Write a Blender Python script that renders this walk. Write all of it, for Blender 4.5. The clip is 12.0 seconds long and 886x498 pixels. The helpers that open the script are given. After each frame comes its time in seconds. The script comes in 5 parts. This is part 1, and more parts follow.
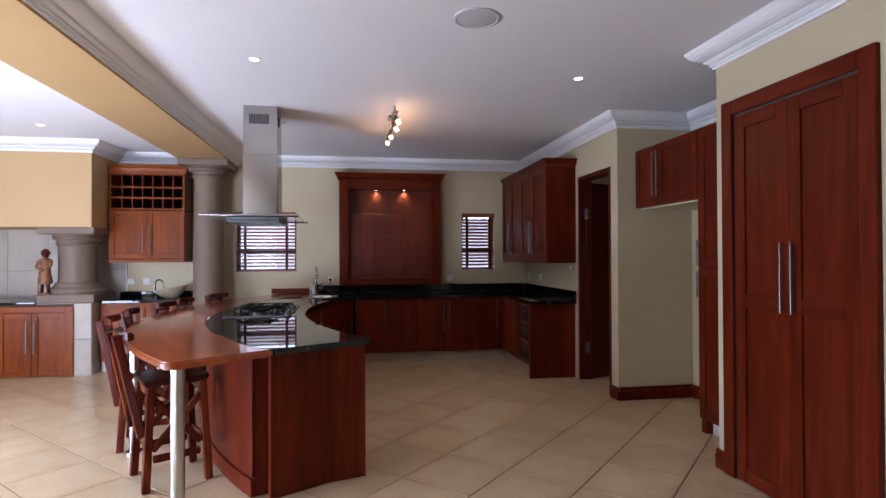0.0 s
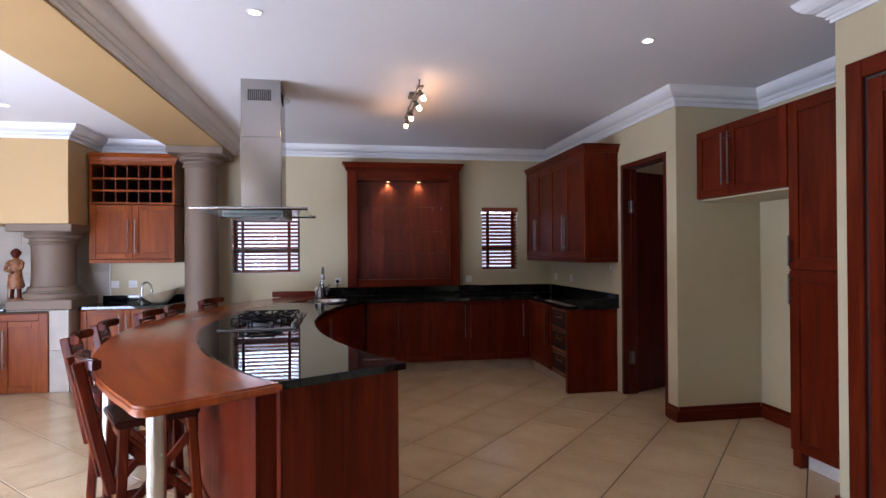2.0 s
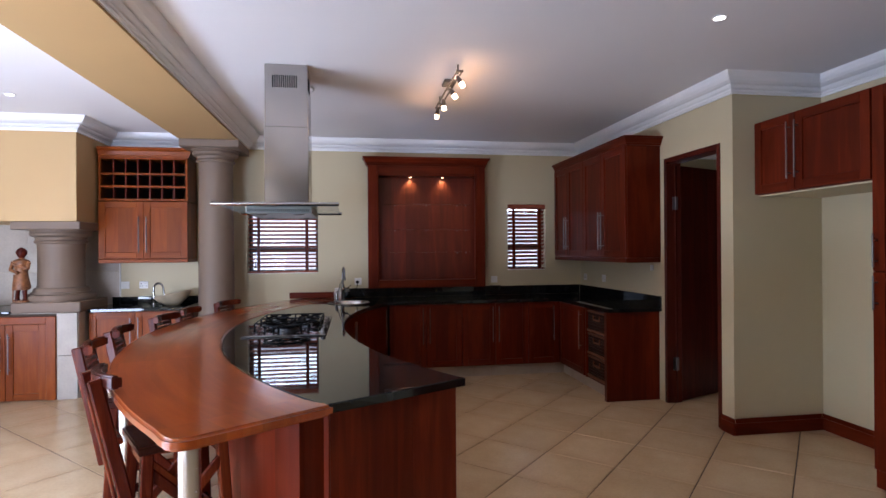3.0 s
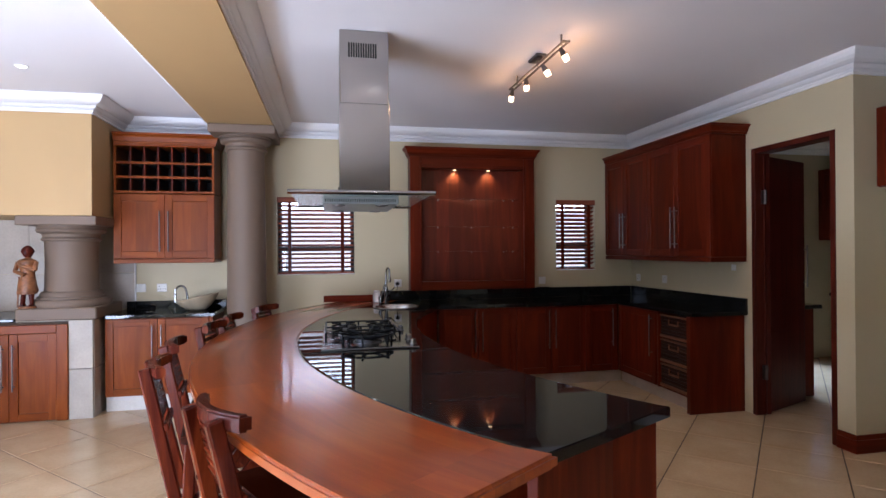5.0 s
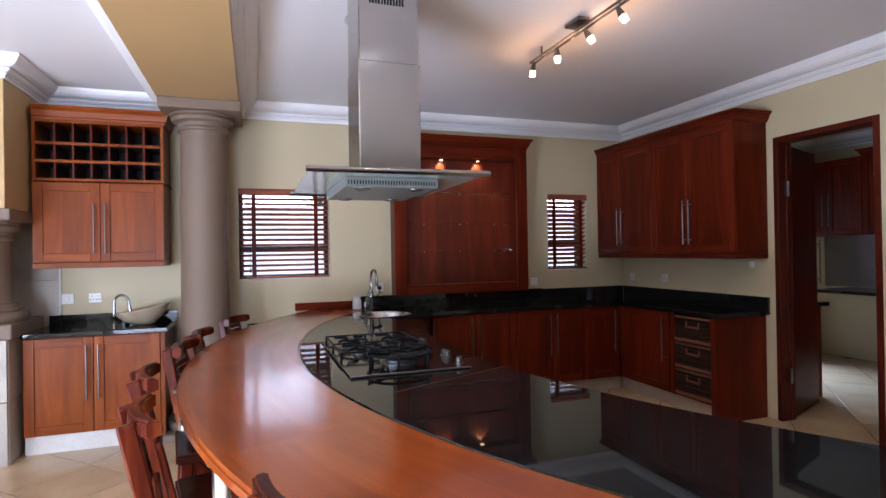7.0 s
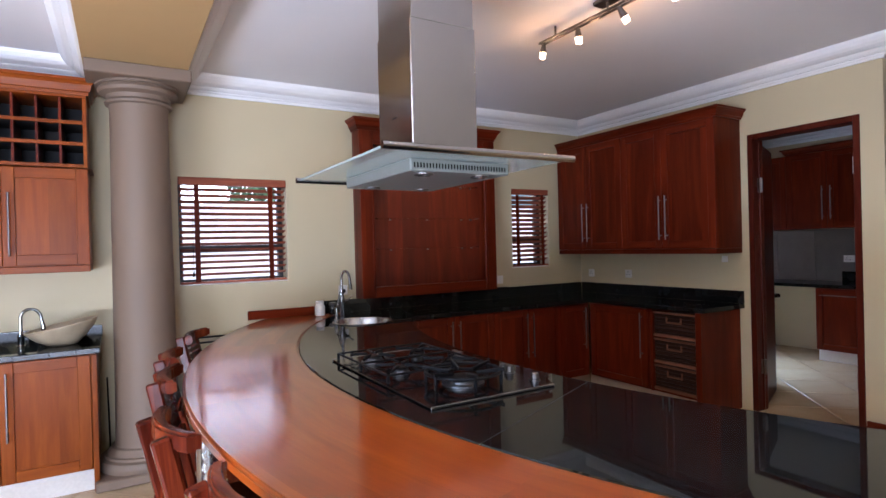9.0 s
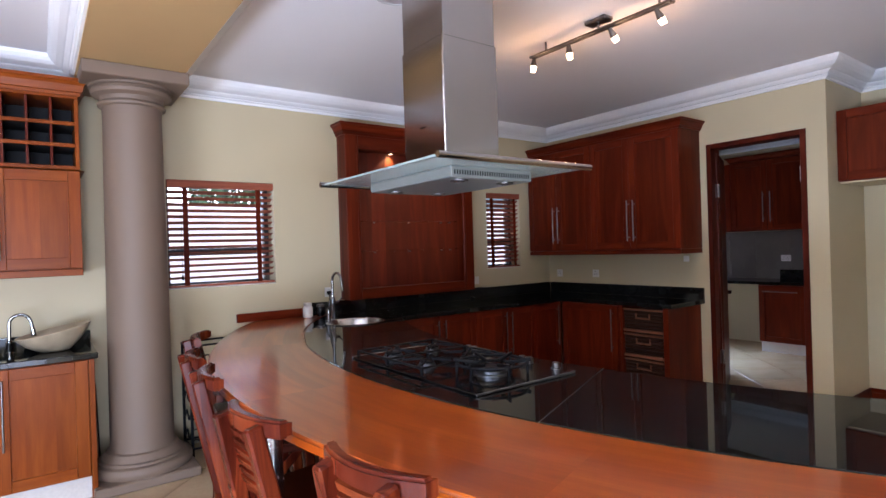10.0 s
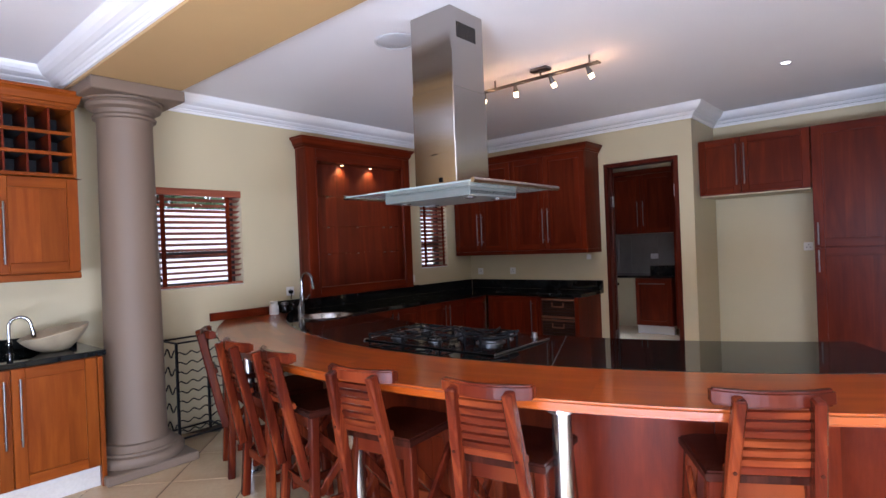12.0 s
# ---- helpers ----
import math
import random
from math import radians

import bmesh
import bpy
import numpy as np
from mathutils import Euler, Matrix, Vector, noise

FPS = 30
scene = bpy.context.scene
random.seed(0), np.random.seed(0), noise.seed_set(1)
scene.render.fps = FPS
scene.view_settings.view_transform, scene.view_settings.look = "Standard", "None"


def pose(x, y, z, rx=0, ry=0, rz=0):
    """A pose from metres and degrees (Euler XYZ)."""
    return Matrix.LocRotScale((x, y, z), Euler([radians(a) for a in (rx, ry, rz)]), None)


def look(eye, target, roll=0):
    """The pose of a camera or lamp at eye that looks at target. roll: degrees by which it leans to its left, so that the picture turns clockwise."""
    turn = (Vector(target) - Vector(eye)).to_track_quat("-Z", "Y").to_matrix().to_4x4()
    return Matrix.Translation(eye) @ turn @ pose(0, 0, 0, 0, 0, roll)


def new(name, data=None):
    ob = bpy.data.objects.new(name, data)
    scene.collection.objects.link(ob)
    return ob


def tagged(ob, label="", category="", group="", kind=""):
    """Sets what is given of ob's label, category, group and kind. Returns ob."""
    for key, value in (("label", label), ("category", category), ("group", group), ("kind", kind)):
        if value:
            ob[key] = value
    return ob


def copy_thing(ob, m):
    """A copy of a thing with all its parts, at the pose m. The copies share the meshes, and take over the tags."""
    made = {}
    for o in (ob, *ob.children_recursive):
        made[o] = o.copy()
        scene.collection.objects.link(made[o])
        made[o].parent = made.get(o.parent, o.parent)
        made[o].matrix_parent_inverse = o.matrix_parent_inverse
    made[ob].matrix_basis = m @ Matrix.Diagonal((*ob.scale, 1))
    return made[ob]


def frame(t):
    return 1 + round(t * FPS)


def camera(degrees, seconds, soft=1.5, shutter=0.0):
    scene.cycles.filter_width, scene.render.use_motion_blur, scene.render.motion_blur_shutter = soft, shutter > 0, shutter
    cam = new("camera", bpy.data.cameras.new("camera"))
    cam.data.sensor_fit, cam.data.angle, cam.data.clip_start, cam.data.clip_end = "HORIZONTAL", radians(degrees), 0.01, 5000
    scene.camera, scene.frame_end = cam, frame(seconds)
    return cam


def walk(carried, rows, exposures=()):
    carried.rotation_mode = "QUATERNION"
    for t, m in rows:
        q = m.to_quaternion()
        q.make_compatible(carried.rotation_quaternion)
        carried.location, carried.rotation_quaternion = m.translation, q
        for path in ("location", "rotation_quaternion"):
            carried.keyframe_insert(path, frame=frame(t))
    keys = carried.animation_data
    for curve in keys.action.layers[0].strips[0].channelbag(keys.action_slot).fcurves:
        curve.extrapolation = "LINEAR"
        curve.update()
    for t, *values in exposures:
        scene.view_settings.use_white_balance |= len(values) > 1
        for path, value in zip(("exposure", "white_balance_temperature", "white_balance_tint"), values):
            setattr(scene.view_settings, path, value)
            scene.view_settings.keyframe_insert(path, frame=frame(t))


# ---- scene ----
cam = camera(77.8, 12.0)
PATH = [
    (0, (-0.338, 1.392, 1.296), (-0.016, 3.366, 1.317), -0.20),
    (0.5, (-0.381, 1.555, 1.288), (-0.051, 3.527, 1.308), -0.20),
    (1, (-0.396, 1.731, 1.299), (-0.066, 3.703, 1.315), -0.30),
    (1.5, (-0.431, 1.920, 1.317), (-0.099, 3.892, 1.328), -0.40),
    (2, (-0.487, 2.108, 1.318), (-0.153, 4.080, 1.327), -0.40),
    (2.5, (-0.564, 2.286, 1.318), (-0.234, 4.259, 1.326), -0.30),
    (3, (-0.683, 2.449, 1.328), (-0.358, 4.422, 1.331), -0.40),
    (3.5, (-0.830, 2.611, 1.329), (-0.500, 4.583, 1.330), -0.40),
    (5.5, (-1.437, 3.210, 1.308), (-0.984, 5.158, 1.316), -0.50),
    (6, (-1.546, 3.378, 1.302), (-1.035, 5.311, 1.313), -0.65),
    (6.5, (-1.626, 3.569, 1.296), (-1.051, 5.484, 1.306), -0.80),
    (7, (-1.690, 3.771, 1.292), (-1.036, 5.660, 1.302), -0.95),
    (9, (-2.157, 4.406, 1.312), (-1.141, 6.129, 1.303), -1.50),
    (9.5, (-2.330, 4.452, 1.315), (-1.231, 6.123, 1.310), -1.70),
    (10, (-2.515, 4.459, 1.313), (-1.328, 6.068, 1.309), -1.80),
    (10.5, (-2.712, 4.446, 1.323), (-1.435, 5.986, 1.314), -2.00),
    (11, (-2.924, 4.436, 1.321), (-1.558, 5.897, 1.313), -2.10),
    (11.5, (-3.150, 4.420, 1.320), (-1.713, 5.811, 1.313), -2.20),
    (12, (-3.392, 4.393, 1.322), (-1.881, 5.703, 1.314), -2.30),
]
walk(cam, [(t, look(eye, target, roll)) for t, eye, target, roll in PATH], [(0, -0.38, 5180, 20), (2, -0.30, 5180, 19), (5.5, -0.30, 5220, 18), (7.0, -0.04, 5250, 18), (9.0, 0.13, 5250, 18), (12, 0.0, 5270, 19)])

# ---- world, sun, daylight openings ----
world = bpy.data.worlds.new("sky")
scene.world = world
world.use_nodes = True
wn = world.node_tree.nodes
sky = wn.new("ShaderNodeTexSky")
sky.sky_type, sky.sun_disc = "NISHITA", False
sky.sun_elevation, sky.sun_rotation = radians(40), radians(180)
sky.dust_density = 4.0
wn["Background"].inputs["Strength"].default_value = 0.15
world.node_tree.links.new(sky.outputs["Color"], wn["Background"].inputs["Color"])


def lamp(name, kind, energy, color, m, **more):
    data = bpy.data.lights.new(name, kind)
    data.energy, data.color = energy, color
    for key, value in more.items():
        if key == "size":
            data.shape, data.size, data.size_y = "RECTANGLE", value[0], value[1]
        if key == "angle":
            data.angle = value
        if key == "spread":
            data.spread = value
        if key == "cone":
            data.spot_size, data.spot_blend = value
        if key == "radius":
            data.shadow_soft_size = value
    ob = new(name, data)
    ob.matrix_world = m
    return ob


SUN_EL = radians(40)
lamp("sun", "SUN", 5.0, (1.0, 0.95, 0.88), look((0, -10 * math.cos(SUN_EL), 10 * math.sin(SUN_EL)), (0, 0, 0)), angle=radians(0.5))
# unseen west and south openings: sky above, below an added uplight for the ceiling
lamp("daylight_west", "AREA", 190, (0.86, 0.93, 1.0), look((-5.05, 3.6, 1.45), (-3.45, 3.6, -0.35)), size=(3.4, 1.5), spread=radians(105))
lamp("ceiling_fill_west", "AREA", 310, (0.90, 0.95, 1.0), look((-5.05, 3.6, 0.40), (-3.35, 3.6, 2.5)), size=(3.4, 0.7))
lamp("daylight_south", "AREA", 130, (0.84, 0.91, 1.0), look((-3.6, -2.25, 1.30), (-3.3, 1.0, -0.6)), size=(2.3, 1.7))
lamp("ceiling_fill_south", "AREA", 290, (0.90, 0.95, 1.0), look((-3.6, -2.25, 0.35), (-3.6, -0.4, 2.4)), size=(2.3, 0.6))
lamp("daylight_scullery", "AREA", 20, (0.56, 0.76, 1.0), look((3.6, 8.56, 0.75), (3.2, 7.6, -0.7)), size=(0.85, 1.2), spread=radians(85))

# ---- materials ----


def nodes_of(name):
    m = bpy.data.materials.new(name)
    m.use_nodes = True
    nt = m.node_tree
    return m, nt, nt.nodes["Principled BSDF"]


def mixer(nt, kind, a, b, fac):
    n = nt.nodes.new("ShaderNodeMix")
    n.data_type, n.blend_type = "RGBA", kind
    for sock, v in ((n.inputs[0], fac), (n.inputs[6], a), (n.inputs[7], b)):
        if hasattr(v, "is_linked"):
            nt.links.new(v, sock)
        else:
            sock.default_value = v if isinstance(v, float) else (*v, 1.0)
    return n.outputs[2]


def coords(nt, scale, space="Object"):
    tc, mp = nt.nodes.new("ShaderNodeTexCoord"), nt.nodes.new("ShaderNodeMapping")
    mp.inputs["Scale"].default_value = scale
    nt.links.new(tc.outputs[space], mp.inputs["Vector"])
    return mp.outputs["Vector"]


def noise_tex(nt, vec, scale, detail=4.0, rough=0.55, distort=0.0):
    n = nt.nodes.new("ShaderNodeTexNoise")
    n.inputs["Scale"].default_value, n.inputs["Detail"].default_value = scale, detail
    n.inputs["Roughness"].default_value, n.inputs["Distortion"].default_value = rough, distort
    nt.links.new(vec, n.inputs["Vector"])
    return n.outputs["Fac"]


def ramp(nt, fac, stops):
    r = nt.nodes.new("ShaderNodeValToRGB")
    r.color_ramp.elements[0].position, r.color_ramp.elements[1].position = stops[0][0], stops[-1][0]
    r.color_ramp.elements[0].color, r.color_ramp.elements[1].color = (*stops[0][1], 1), (*stops[-1][1], 1)
    for p, c in stops[1:-1]:
        r.color_ramp.elements.new(p).color = (*c, 1)
    nt.links.new(fac, r.inputs[0])
    return r.outputs[0]


def maths(nt, op, a, b=0.0):
    n = nt.nodes.new("ShaderNodeMath")
    n.operation = op
    for sock, v in ((n.inputs[0], a), (n.inputs[1], b)):
        if hasattr(v, "is_linked"):
            nt.links.new(v, sock)
        else:
            sock.default_value = v
    return n.outputs[0]


def bump(nt, bsdf, fac, strength, dist=0.002):
    b = nt.nodes.new("ShaderNodeBump")
    b.inputs["Strength"].default_value, b.inputs["Distance"].default_value = strength, dist
    nt.links.new(fac, b.inputs["Height"])
    nt.links.new(b.outputs[0], bsdf.inputs["Normal"])


def grey(v):
    return (v, v, v)


def paint(name, color, rough=0.6, vary=0.06, relief=0.12, scale=1.0):
    """Rolled wall paint: faint stains at room size, fine roller stipple."""
    m, nt, b = nodes_of(name)
    v = coords(nt, (scale, scale, scale))
    big = ramp(nt, noise_tex(nt, v, 1.3, 5), [(0.3, grey(1 - vary)), (0.7, grey(1.0))])
    fine = noise_tex(nt, v, 160, 2)
    col = mixer(nt, "MULTIPLY", color, big, 1.0)
    nt.links.new(col, b.inputs["Base Color"])
    b.inputs["Roughness"].default_value = rough
    bump(nt, b, fine, relief, 0.001)
    return m


def wood(name, dark, mid, light, axis="z", rough=0.32, board=0.13, polar=None):
    """Stained hardwood: glued boards of slightly different tone, streaks along the grain, pores."""
    m, nt, b = nodes_of(name)
    tc = nt.nodes.new("ShaderNodeTexCoord")
    sep = nt.nodes.new("ShaderNodeSeparateXYZ")
    nt.links.new(tc.outputs["Object"], sep.inputs[0])
    X, Y, Z = sep.outputs
    if polar:
        dx, dy = maths(nt, "SUBTRACT", X, polar[0]), maths(nt, "SUBTRACT", Y, polar[1])
        rad = maths(nt, "SQRT", maths(nt, "ADD", maths(nt, "MULTIPLY", dx, dx), maths(nt, "MULTIPLY", dy, dy)))
        ang = maths(nt, "MULTIPLY", maths(nt, "ARCTAN2", dy, maths(nt, "MULTIPLY", dx, -1.0)), 3.5)
        across, along = rad, ang
        third = maths(nt, "FLOOR", maths(nt, "MULTIPLY", ang, 0.9))
    else:
        side = maths(nt, "ADD", X, Y)
        across, along = {"z": (side, Z), "h": (Z, side), "x": (Y, X), "y": (X, Y)}[axis]
        third = maths(nt, "MULTIPLY", Z, 0.0)
    info = nt.nodes.new("ShaderNodeObjectInfo")
    rnd = maths(nt, "MULTIPLY", info.outputs["Random"], 37.0)
    comb = nt.nodes.new("ShaderNodeCombineXYZ")
    nt.links.new(maths(nt, "MULTIPLY", across, 11.0), comb.inputs[0])
    nt.links.new(maths(nt, "MULTIPLY", along, 1.3), comb.inputs[1])
    wn_ = nt.nodes.new("ShaderNodeTexWhiteNoise")
    cell = nt.nodes.new("ShaderNodeCombineXYZ")
    nt.links.new(maths(nt, "FLOOR", maths(nt, "DIVIDE", maths(nt, "ADD", across, rnd), board)), cell.inputs[0])
    nt.links.new(rnd, cell.inputs[1])
    nt.links.new(third, cell.inputs[2])
    nt.links.new(cell.outputs[0], wn_.inputs["Vector"])
    nt.links.new(maths(nt, "ADD", rnd, maths(nt, "MULTIPLY", wn_.outputs["Value"], 19.0)), comb.inputs[2])
    figure = noise_tex(nt, comb.outputs[0], 1.0, 4, 0.5, 1.1)
    fine = nt.nodes.new("ShaderNodeCombineXYZ")
    nt.links.new(maths(nt, "MULTIPLY", across, 95.0), fine.inputs[0])
    nt.links.new(maths(nt, "MULTIPLY", along, 3.0), fine.inputs[1])
    nt.links.new(rnd, fine.inputs[2])
    grain = noise_tex(nt, fine.outputs[0], 1.0, 3, 0.5, 0.4)
    streak = maths(nt, "ADD", maths(nt, "MULTIPLY", figure, 0.8), maths(nt, "MULTIPLY", grain, 0.2))
    base = ramp(nt, streak, [(0.28, dark), (0.5, mid), (0.74, light)])
    tone = ramp(nt, wn_.outputs["Value"], [(0.0, grey(0.80)), (1.0, grey(1.12))])
    pore = nt.nodes.new("ShaderNodeCombineXYZ")
    nt.links.new(maths(nt, "MULTIPLY", across, 420.0), pore.inputs[0])
    nt.links.new(maths(nt, "MULTIPLY", along, 12.0), pore.inputs[1])
    pores = noise_tex(nt, pore.outputs[0], 1.0, 2)
    col = mixer(nt, "MULTIPLY", base, tone, 1.0)
    if not polar:
        col = mixer(nt, "MULTIPLY", col, ramp(nt, pores, [(0.3, grey(0.82)), (0.6, grey(1.0))]), 0.6)
    nt.links.new(col, b.inputs["Base Color"])
    b.inputs["Roughness"].default_value = rough
    b.inputs["Specular IOR Level"].default_value = 0.15 if polar else 0.12
    if polar:
        b.inputs["Coat Weight"].default_value, b.inputs["Coat Roughness"].default_value = 0.9, 0.12
    if not polar:
        bump(nt, b, pores, 0.08, 0.001)
    return m


def metal(name, color, rough, brushed=None):
    m, nt, b = nodes_of(name)
    b.inputs["Metallic"].default_value = 1.0
    b.inputs["Base Color"].default_value = (*color, 1)
    v = coords(nt, brushed or (30, 30, 30))
    n = noise_tex(nt, v, 1.0, 4)
    rr = nt.nodes.new("ShaderNodeMapRange")
    rr.inputs["To Min"].default_value, rr.inputs["To Max"].default_value = rough * 0.75, rough * 1.25
    nt.links.new(n, rr.inputs["Value"])
    nt.links.new(rr.outputs[0], b.inputs["Roughness"])
    if brushed:
        bump(nt, b, n, 0.03, 0.0004)
    return m


def plain(name, color, rough=0.5, vary=0.12, scale=25.0, spec=0.5):
    m, nt, b = nodes_of(name)
    n = noise_tex(nt, coords(nt, (1, 1, 1)), scale, 4)
    col = mixer(nt, "MULTIPLY", color, ramp(nt, n, [(0.3, grey(1 - vary)), (0.7, grey(1.0))]), 1.0)
    nt.links.new(col, b.inputs["Base Color"])
    b.inputs["Roughness"].default_value = rough
    b.inputs["Specular IOR Level"].default_value = spec
    return m


def glassy(name, tint=(0.93, 0.98, 0.96), rough=0.02):
    m, nt, b = nodes_of(name)
    b.inputs["Base Color"].default_value = (*tint, 1)
    b.inputs["Transmission Weight"].default_value = 1.0
    b.inputs["Roughness"].default_value = rough
    b.inputs["IOR"].default_value = 1.45
    return m


def glow(name, color, strength):
    m, nt, b = nodes_of(name)
    b.inputs["Emission Color"].default_value = (*color, 1)
    b.inputs["Emission Strength"].default_value = strength
    b.inputs["Base Color"].default_value = (0.9, 0.9, 0.88, 1)
    return m


def granite_mat():
    m, nt, b = nodes_of("black_granite")
    v = coords(nt, (1, 1, 1))
    fleck = noise_tex(nt, v, 330, 2, 0.7)
    cloud = noise_tex(nt, v, 9, 4)
    col = mixer(nt, "MIX", ramp(nt, cloud, [(0.3, (0.004, 0.005, 0.005)), (0.7, (0.012, 0.013, 0.013))]),
                (0.10, 0.11, 0.11), ramp(nt, fleck, [(0.66, grey(0.0)), (0.80, grey(0.7))]))
    nt.links.new(col, b.inputs["Base Color"])
    nt.links.new(ramp(nt, cloud, [(0.3, grey(0.018)), (0.7, grey(0.035))]), b.inputs["Roughness"])
    b.inputs["IOR"].default_value = 1.39
    return m


def tile_mat(name, c0, c1, c2, rough=0.28, edge=0.0):
    """Glazed floor tile: cloudy beige, each tile a little different."""
    m, nt, b = nodes_of(name)
    info = nt.nodes.new("ShaderNodeObjectInfo")
    isl = nt.nodes.new("ShaderNodeNewGeometry")
    rnd = maths(nt, "ADD", maths(nt, "MULTIPLY", info.outputs["Random"], 53.0), maths(nt, "MULTIPLY", isl.outputs["Random Per Island"], 31.0))
    tc, add = nt.nodes.new("ShaderNodeTexCoord"), nt.nodes.new("ShaderNodeVectorMath")
    comb = nt.nodes.new("ShaderNodeCombineXYZ")
    nt.links.new(rnd, comb.inputs[2])
    nt.links.new(tc.outputs["Object"], add.inputs[0])
    nt.links.new(comb.outputs[0], add.inputs[1])
    cloud = noise_tex(nt, add.outputs[0], 3.5, 5, 0.55)
    speck = noise_tex(nt, add.outputs[0], 60.0, 3)
    col = ramp(nt, cloud, [(0.3, c0), (0.5, c1), (0.72, c2)])
    col = mixer(nt, "MULTIPLY", col, ramp(nt, speck, [(0.35, grey(0.9)), (0.6, grey(1.0))]), 0.7)
    tone = maths(nt, "ADD", maths(nt, "MULTIPLY", maths(nt, "FRACT", rnd), 0.10), 0.92)
    tonec = nt.nodes.new("ShaderNodeCombineXYZ")
    for k in range(3):
        nt.links.new(tone, tonec.inputs[k])
    col = mixer(nt, "MULTIPLY", col, tonec.outputs[0], 1.0)
    if edge:
        sep = nt.nodes.new("ShaderNodeSeparateXYZ")
        nt.links.new(tc.outputs["Object"], sep.inputs[0])
        far = maths(nt, "MAXIMUM", maths(nt, "ABSOLUTE", sep.outputs[0]), maths(nt, "ABSOLUTE", sep.outputs[1]))
        far = maths(nt, "ADD", far, maths(nt, "MULTIPLY", cloud, 0.09))
        col = mixer(nt, "MULTIPLY", col, ramp(nt, far, [(0.19, grey(1.0)), (0.29, (1 - edge * 0.7, 1 - edge, 1 - edge * 1.25))]), 1.0)
    nt.links.new(col, b.inputs["Base Color"])
    b.inputs["Roughness"].default_value = rough
    bump(nt, b, speck, 0.04, 0.001)
    return m


CREAM = paint("cream_paint", (0.53, 0.455, 0.285))
YELLOW = paint("ochre_paint", (0.50, 0.335, 0.145))
WHITE = paint("white_ceiling_paint", (0.80, 0.79, 0.80), 0.7, 0.03)
PLASTER = paint("white_cornice_plaster", (0.84, 0.84, 0.84), 0.55, 0.03, 0.05)
TAUPE = paint("taupe_column_paint", (0.175, 0.122, 0.083), 0.6, 0.08)
BAR_C, BAR_R, JOINT_C, JOINT_R, IN_C, IN_R = (1.753, 6.368), 3.733, (1.827, 6.377), 3.311, (2.526, 6.378), 3.270
# near-black colour that holds the shade inside the wine rack
RACKBACK = plain("rack_shade_board", (0.006, 0.005, 0.005), 0.7)
CHERRY = wood("cherry_wood", (0.064, 0.0070, 0.0017), (0.098, 0.0112, 0.0024), (0.150, 0.0205, 0.0040))
CHERRY_H = wood("cherry_wood_crosswise", (0.064, 0.0070, 0.0017), (0.098, 0.0112, 0.0024), (0.150, 0.0205, 0.0040), axis="h")
PANELWOOD = wood("varnished_cherry_wood", (0.064, 0.0070, 0.0017), (0.098, 0.0112, 0.0024), (0.150, 0.0205, 0.0040))
PANELWOOD.node_tree.nodes["Principled BSDF"].inputs["Coat Weight"].default_value = 0.4
PANELWOOD.node_tree.nodes["Principled BSDF"].inputs["Coat Roughness"].default_value = 0.48
HONEY = wood("honey_cherry_wood", (0.150, 0.028, 0.0028), (0.202, 0.044, 0.0038), (0.268, 0.068, 0.0068))
HONEY_H = wood("honey_cherry_crosswise", (0.150, 0.028, 0.0028), (0.202, 0.044, 0.0038), (0.268, 0.068, 0.0068), axis="h")
BARWOOD = wood("oiled_bar_top", (0.22, 0.032, 0.0013), (0.285, 0.050, 0.0018), (0.36, 0.080, 0.0035), rough=0.34, board=0.11, polar=BAR_C)
STOOLWOOD = wood("stool_wood", (0.020, 0.0032, 0.0018), (0.078, 0.0112, 0.0040), (0.215, 0.043, 0.010), rough=0.22, board=0.3)
STOOLWOOD_Y = wood("stool_wood_crosswise", (0.022, 0.0034, 0.0018), (0.082, 0.0120, 0.0042), (0.225, 0.046, 0.011), axis="y", rough=0.26, board=0.3)
SEATWOOD = wood("stool_seat_wood", (0.014, 0.004, 0.003), (0.03, 0.007, 0.004), (0.055, 0.013, 0.007), axis="x", rough=0.22, board=0.06)
DARKWOOD = wood("dark_door_wood", (0.042, 0.0062, 0.0030), (0.072, 0.0105, 0.0048), (0.105, 0.017, 0.007))
BLINDWOOD = wood("blind_wood", (0.20, 0.052, 0.028), (0.29, 0.082, 0.042), (0.38, 0.125, 0.065), axis="h", rough=0.4)
GRANITE = granite_mat()
STEEL = metal("brushed_steel", (0.40, 0.375, 0.355), 0.17, (3, 3, 260))
STEEL.node_tree.nodes["Principled BSDF"].inputs["Anisotropic"].default_value = 0.5
GUNMETAL = metal("dull_burner_metal", (0.16, 0.16, 0.165), 0.4)
CHROME = metal("chrome", (0.26, 0.26, 0.265), 0.09)
BOWLSTEEL = metal("spun_steel", (0.55, 0.54, 0.53), 0.25)
SATIN = metal("satin_nickel", (0.19, 0.175, 0.165), 0.34)
IRON = plain("black_cast_iron", (0.007, 0.007, 0.008), 0.45, 0.12, 25.0, 0.14)
HOBGLASS = plain("black_enamel", (0.008, 0.008, 0.009), 0.12, 0.3)
BLACK = plain("black_rubber", (0.006, 0.0055, 0.0055), 0.7, 0.12, 25.0, 0.12)
PLASTIC = plain("white_plastic", (0.72, 0.71, 0.68), 0.35, 0.04)
STONE = tile_mat("pale_stone_cladding", (0.38, 0.33, 0.265), (0.44, 0.385, 0.315), (0.50, 0.445, 0.37), 0.45)
TILE = tile_mat("beige_floor_tile", (0.52, 0.37, 0.205), (0.565, 0.413, 0.24), (0.61, 0.458, 0.278), rough=0.21)
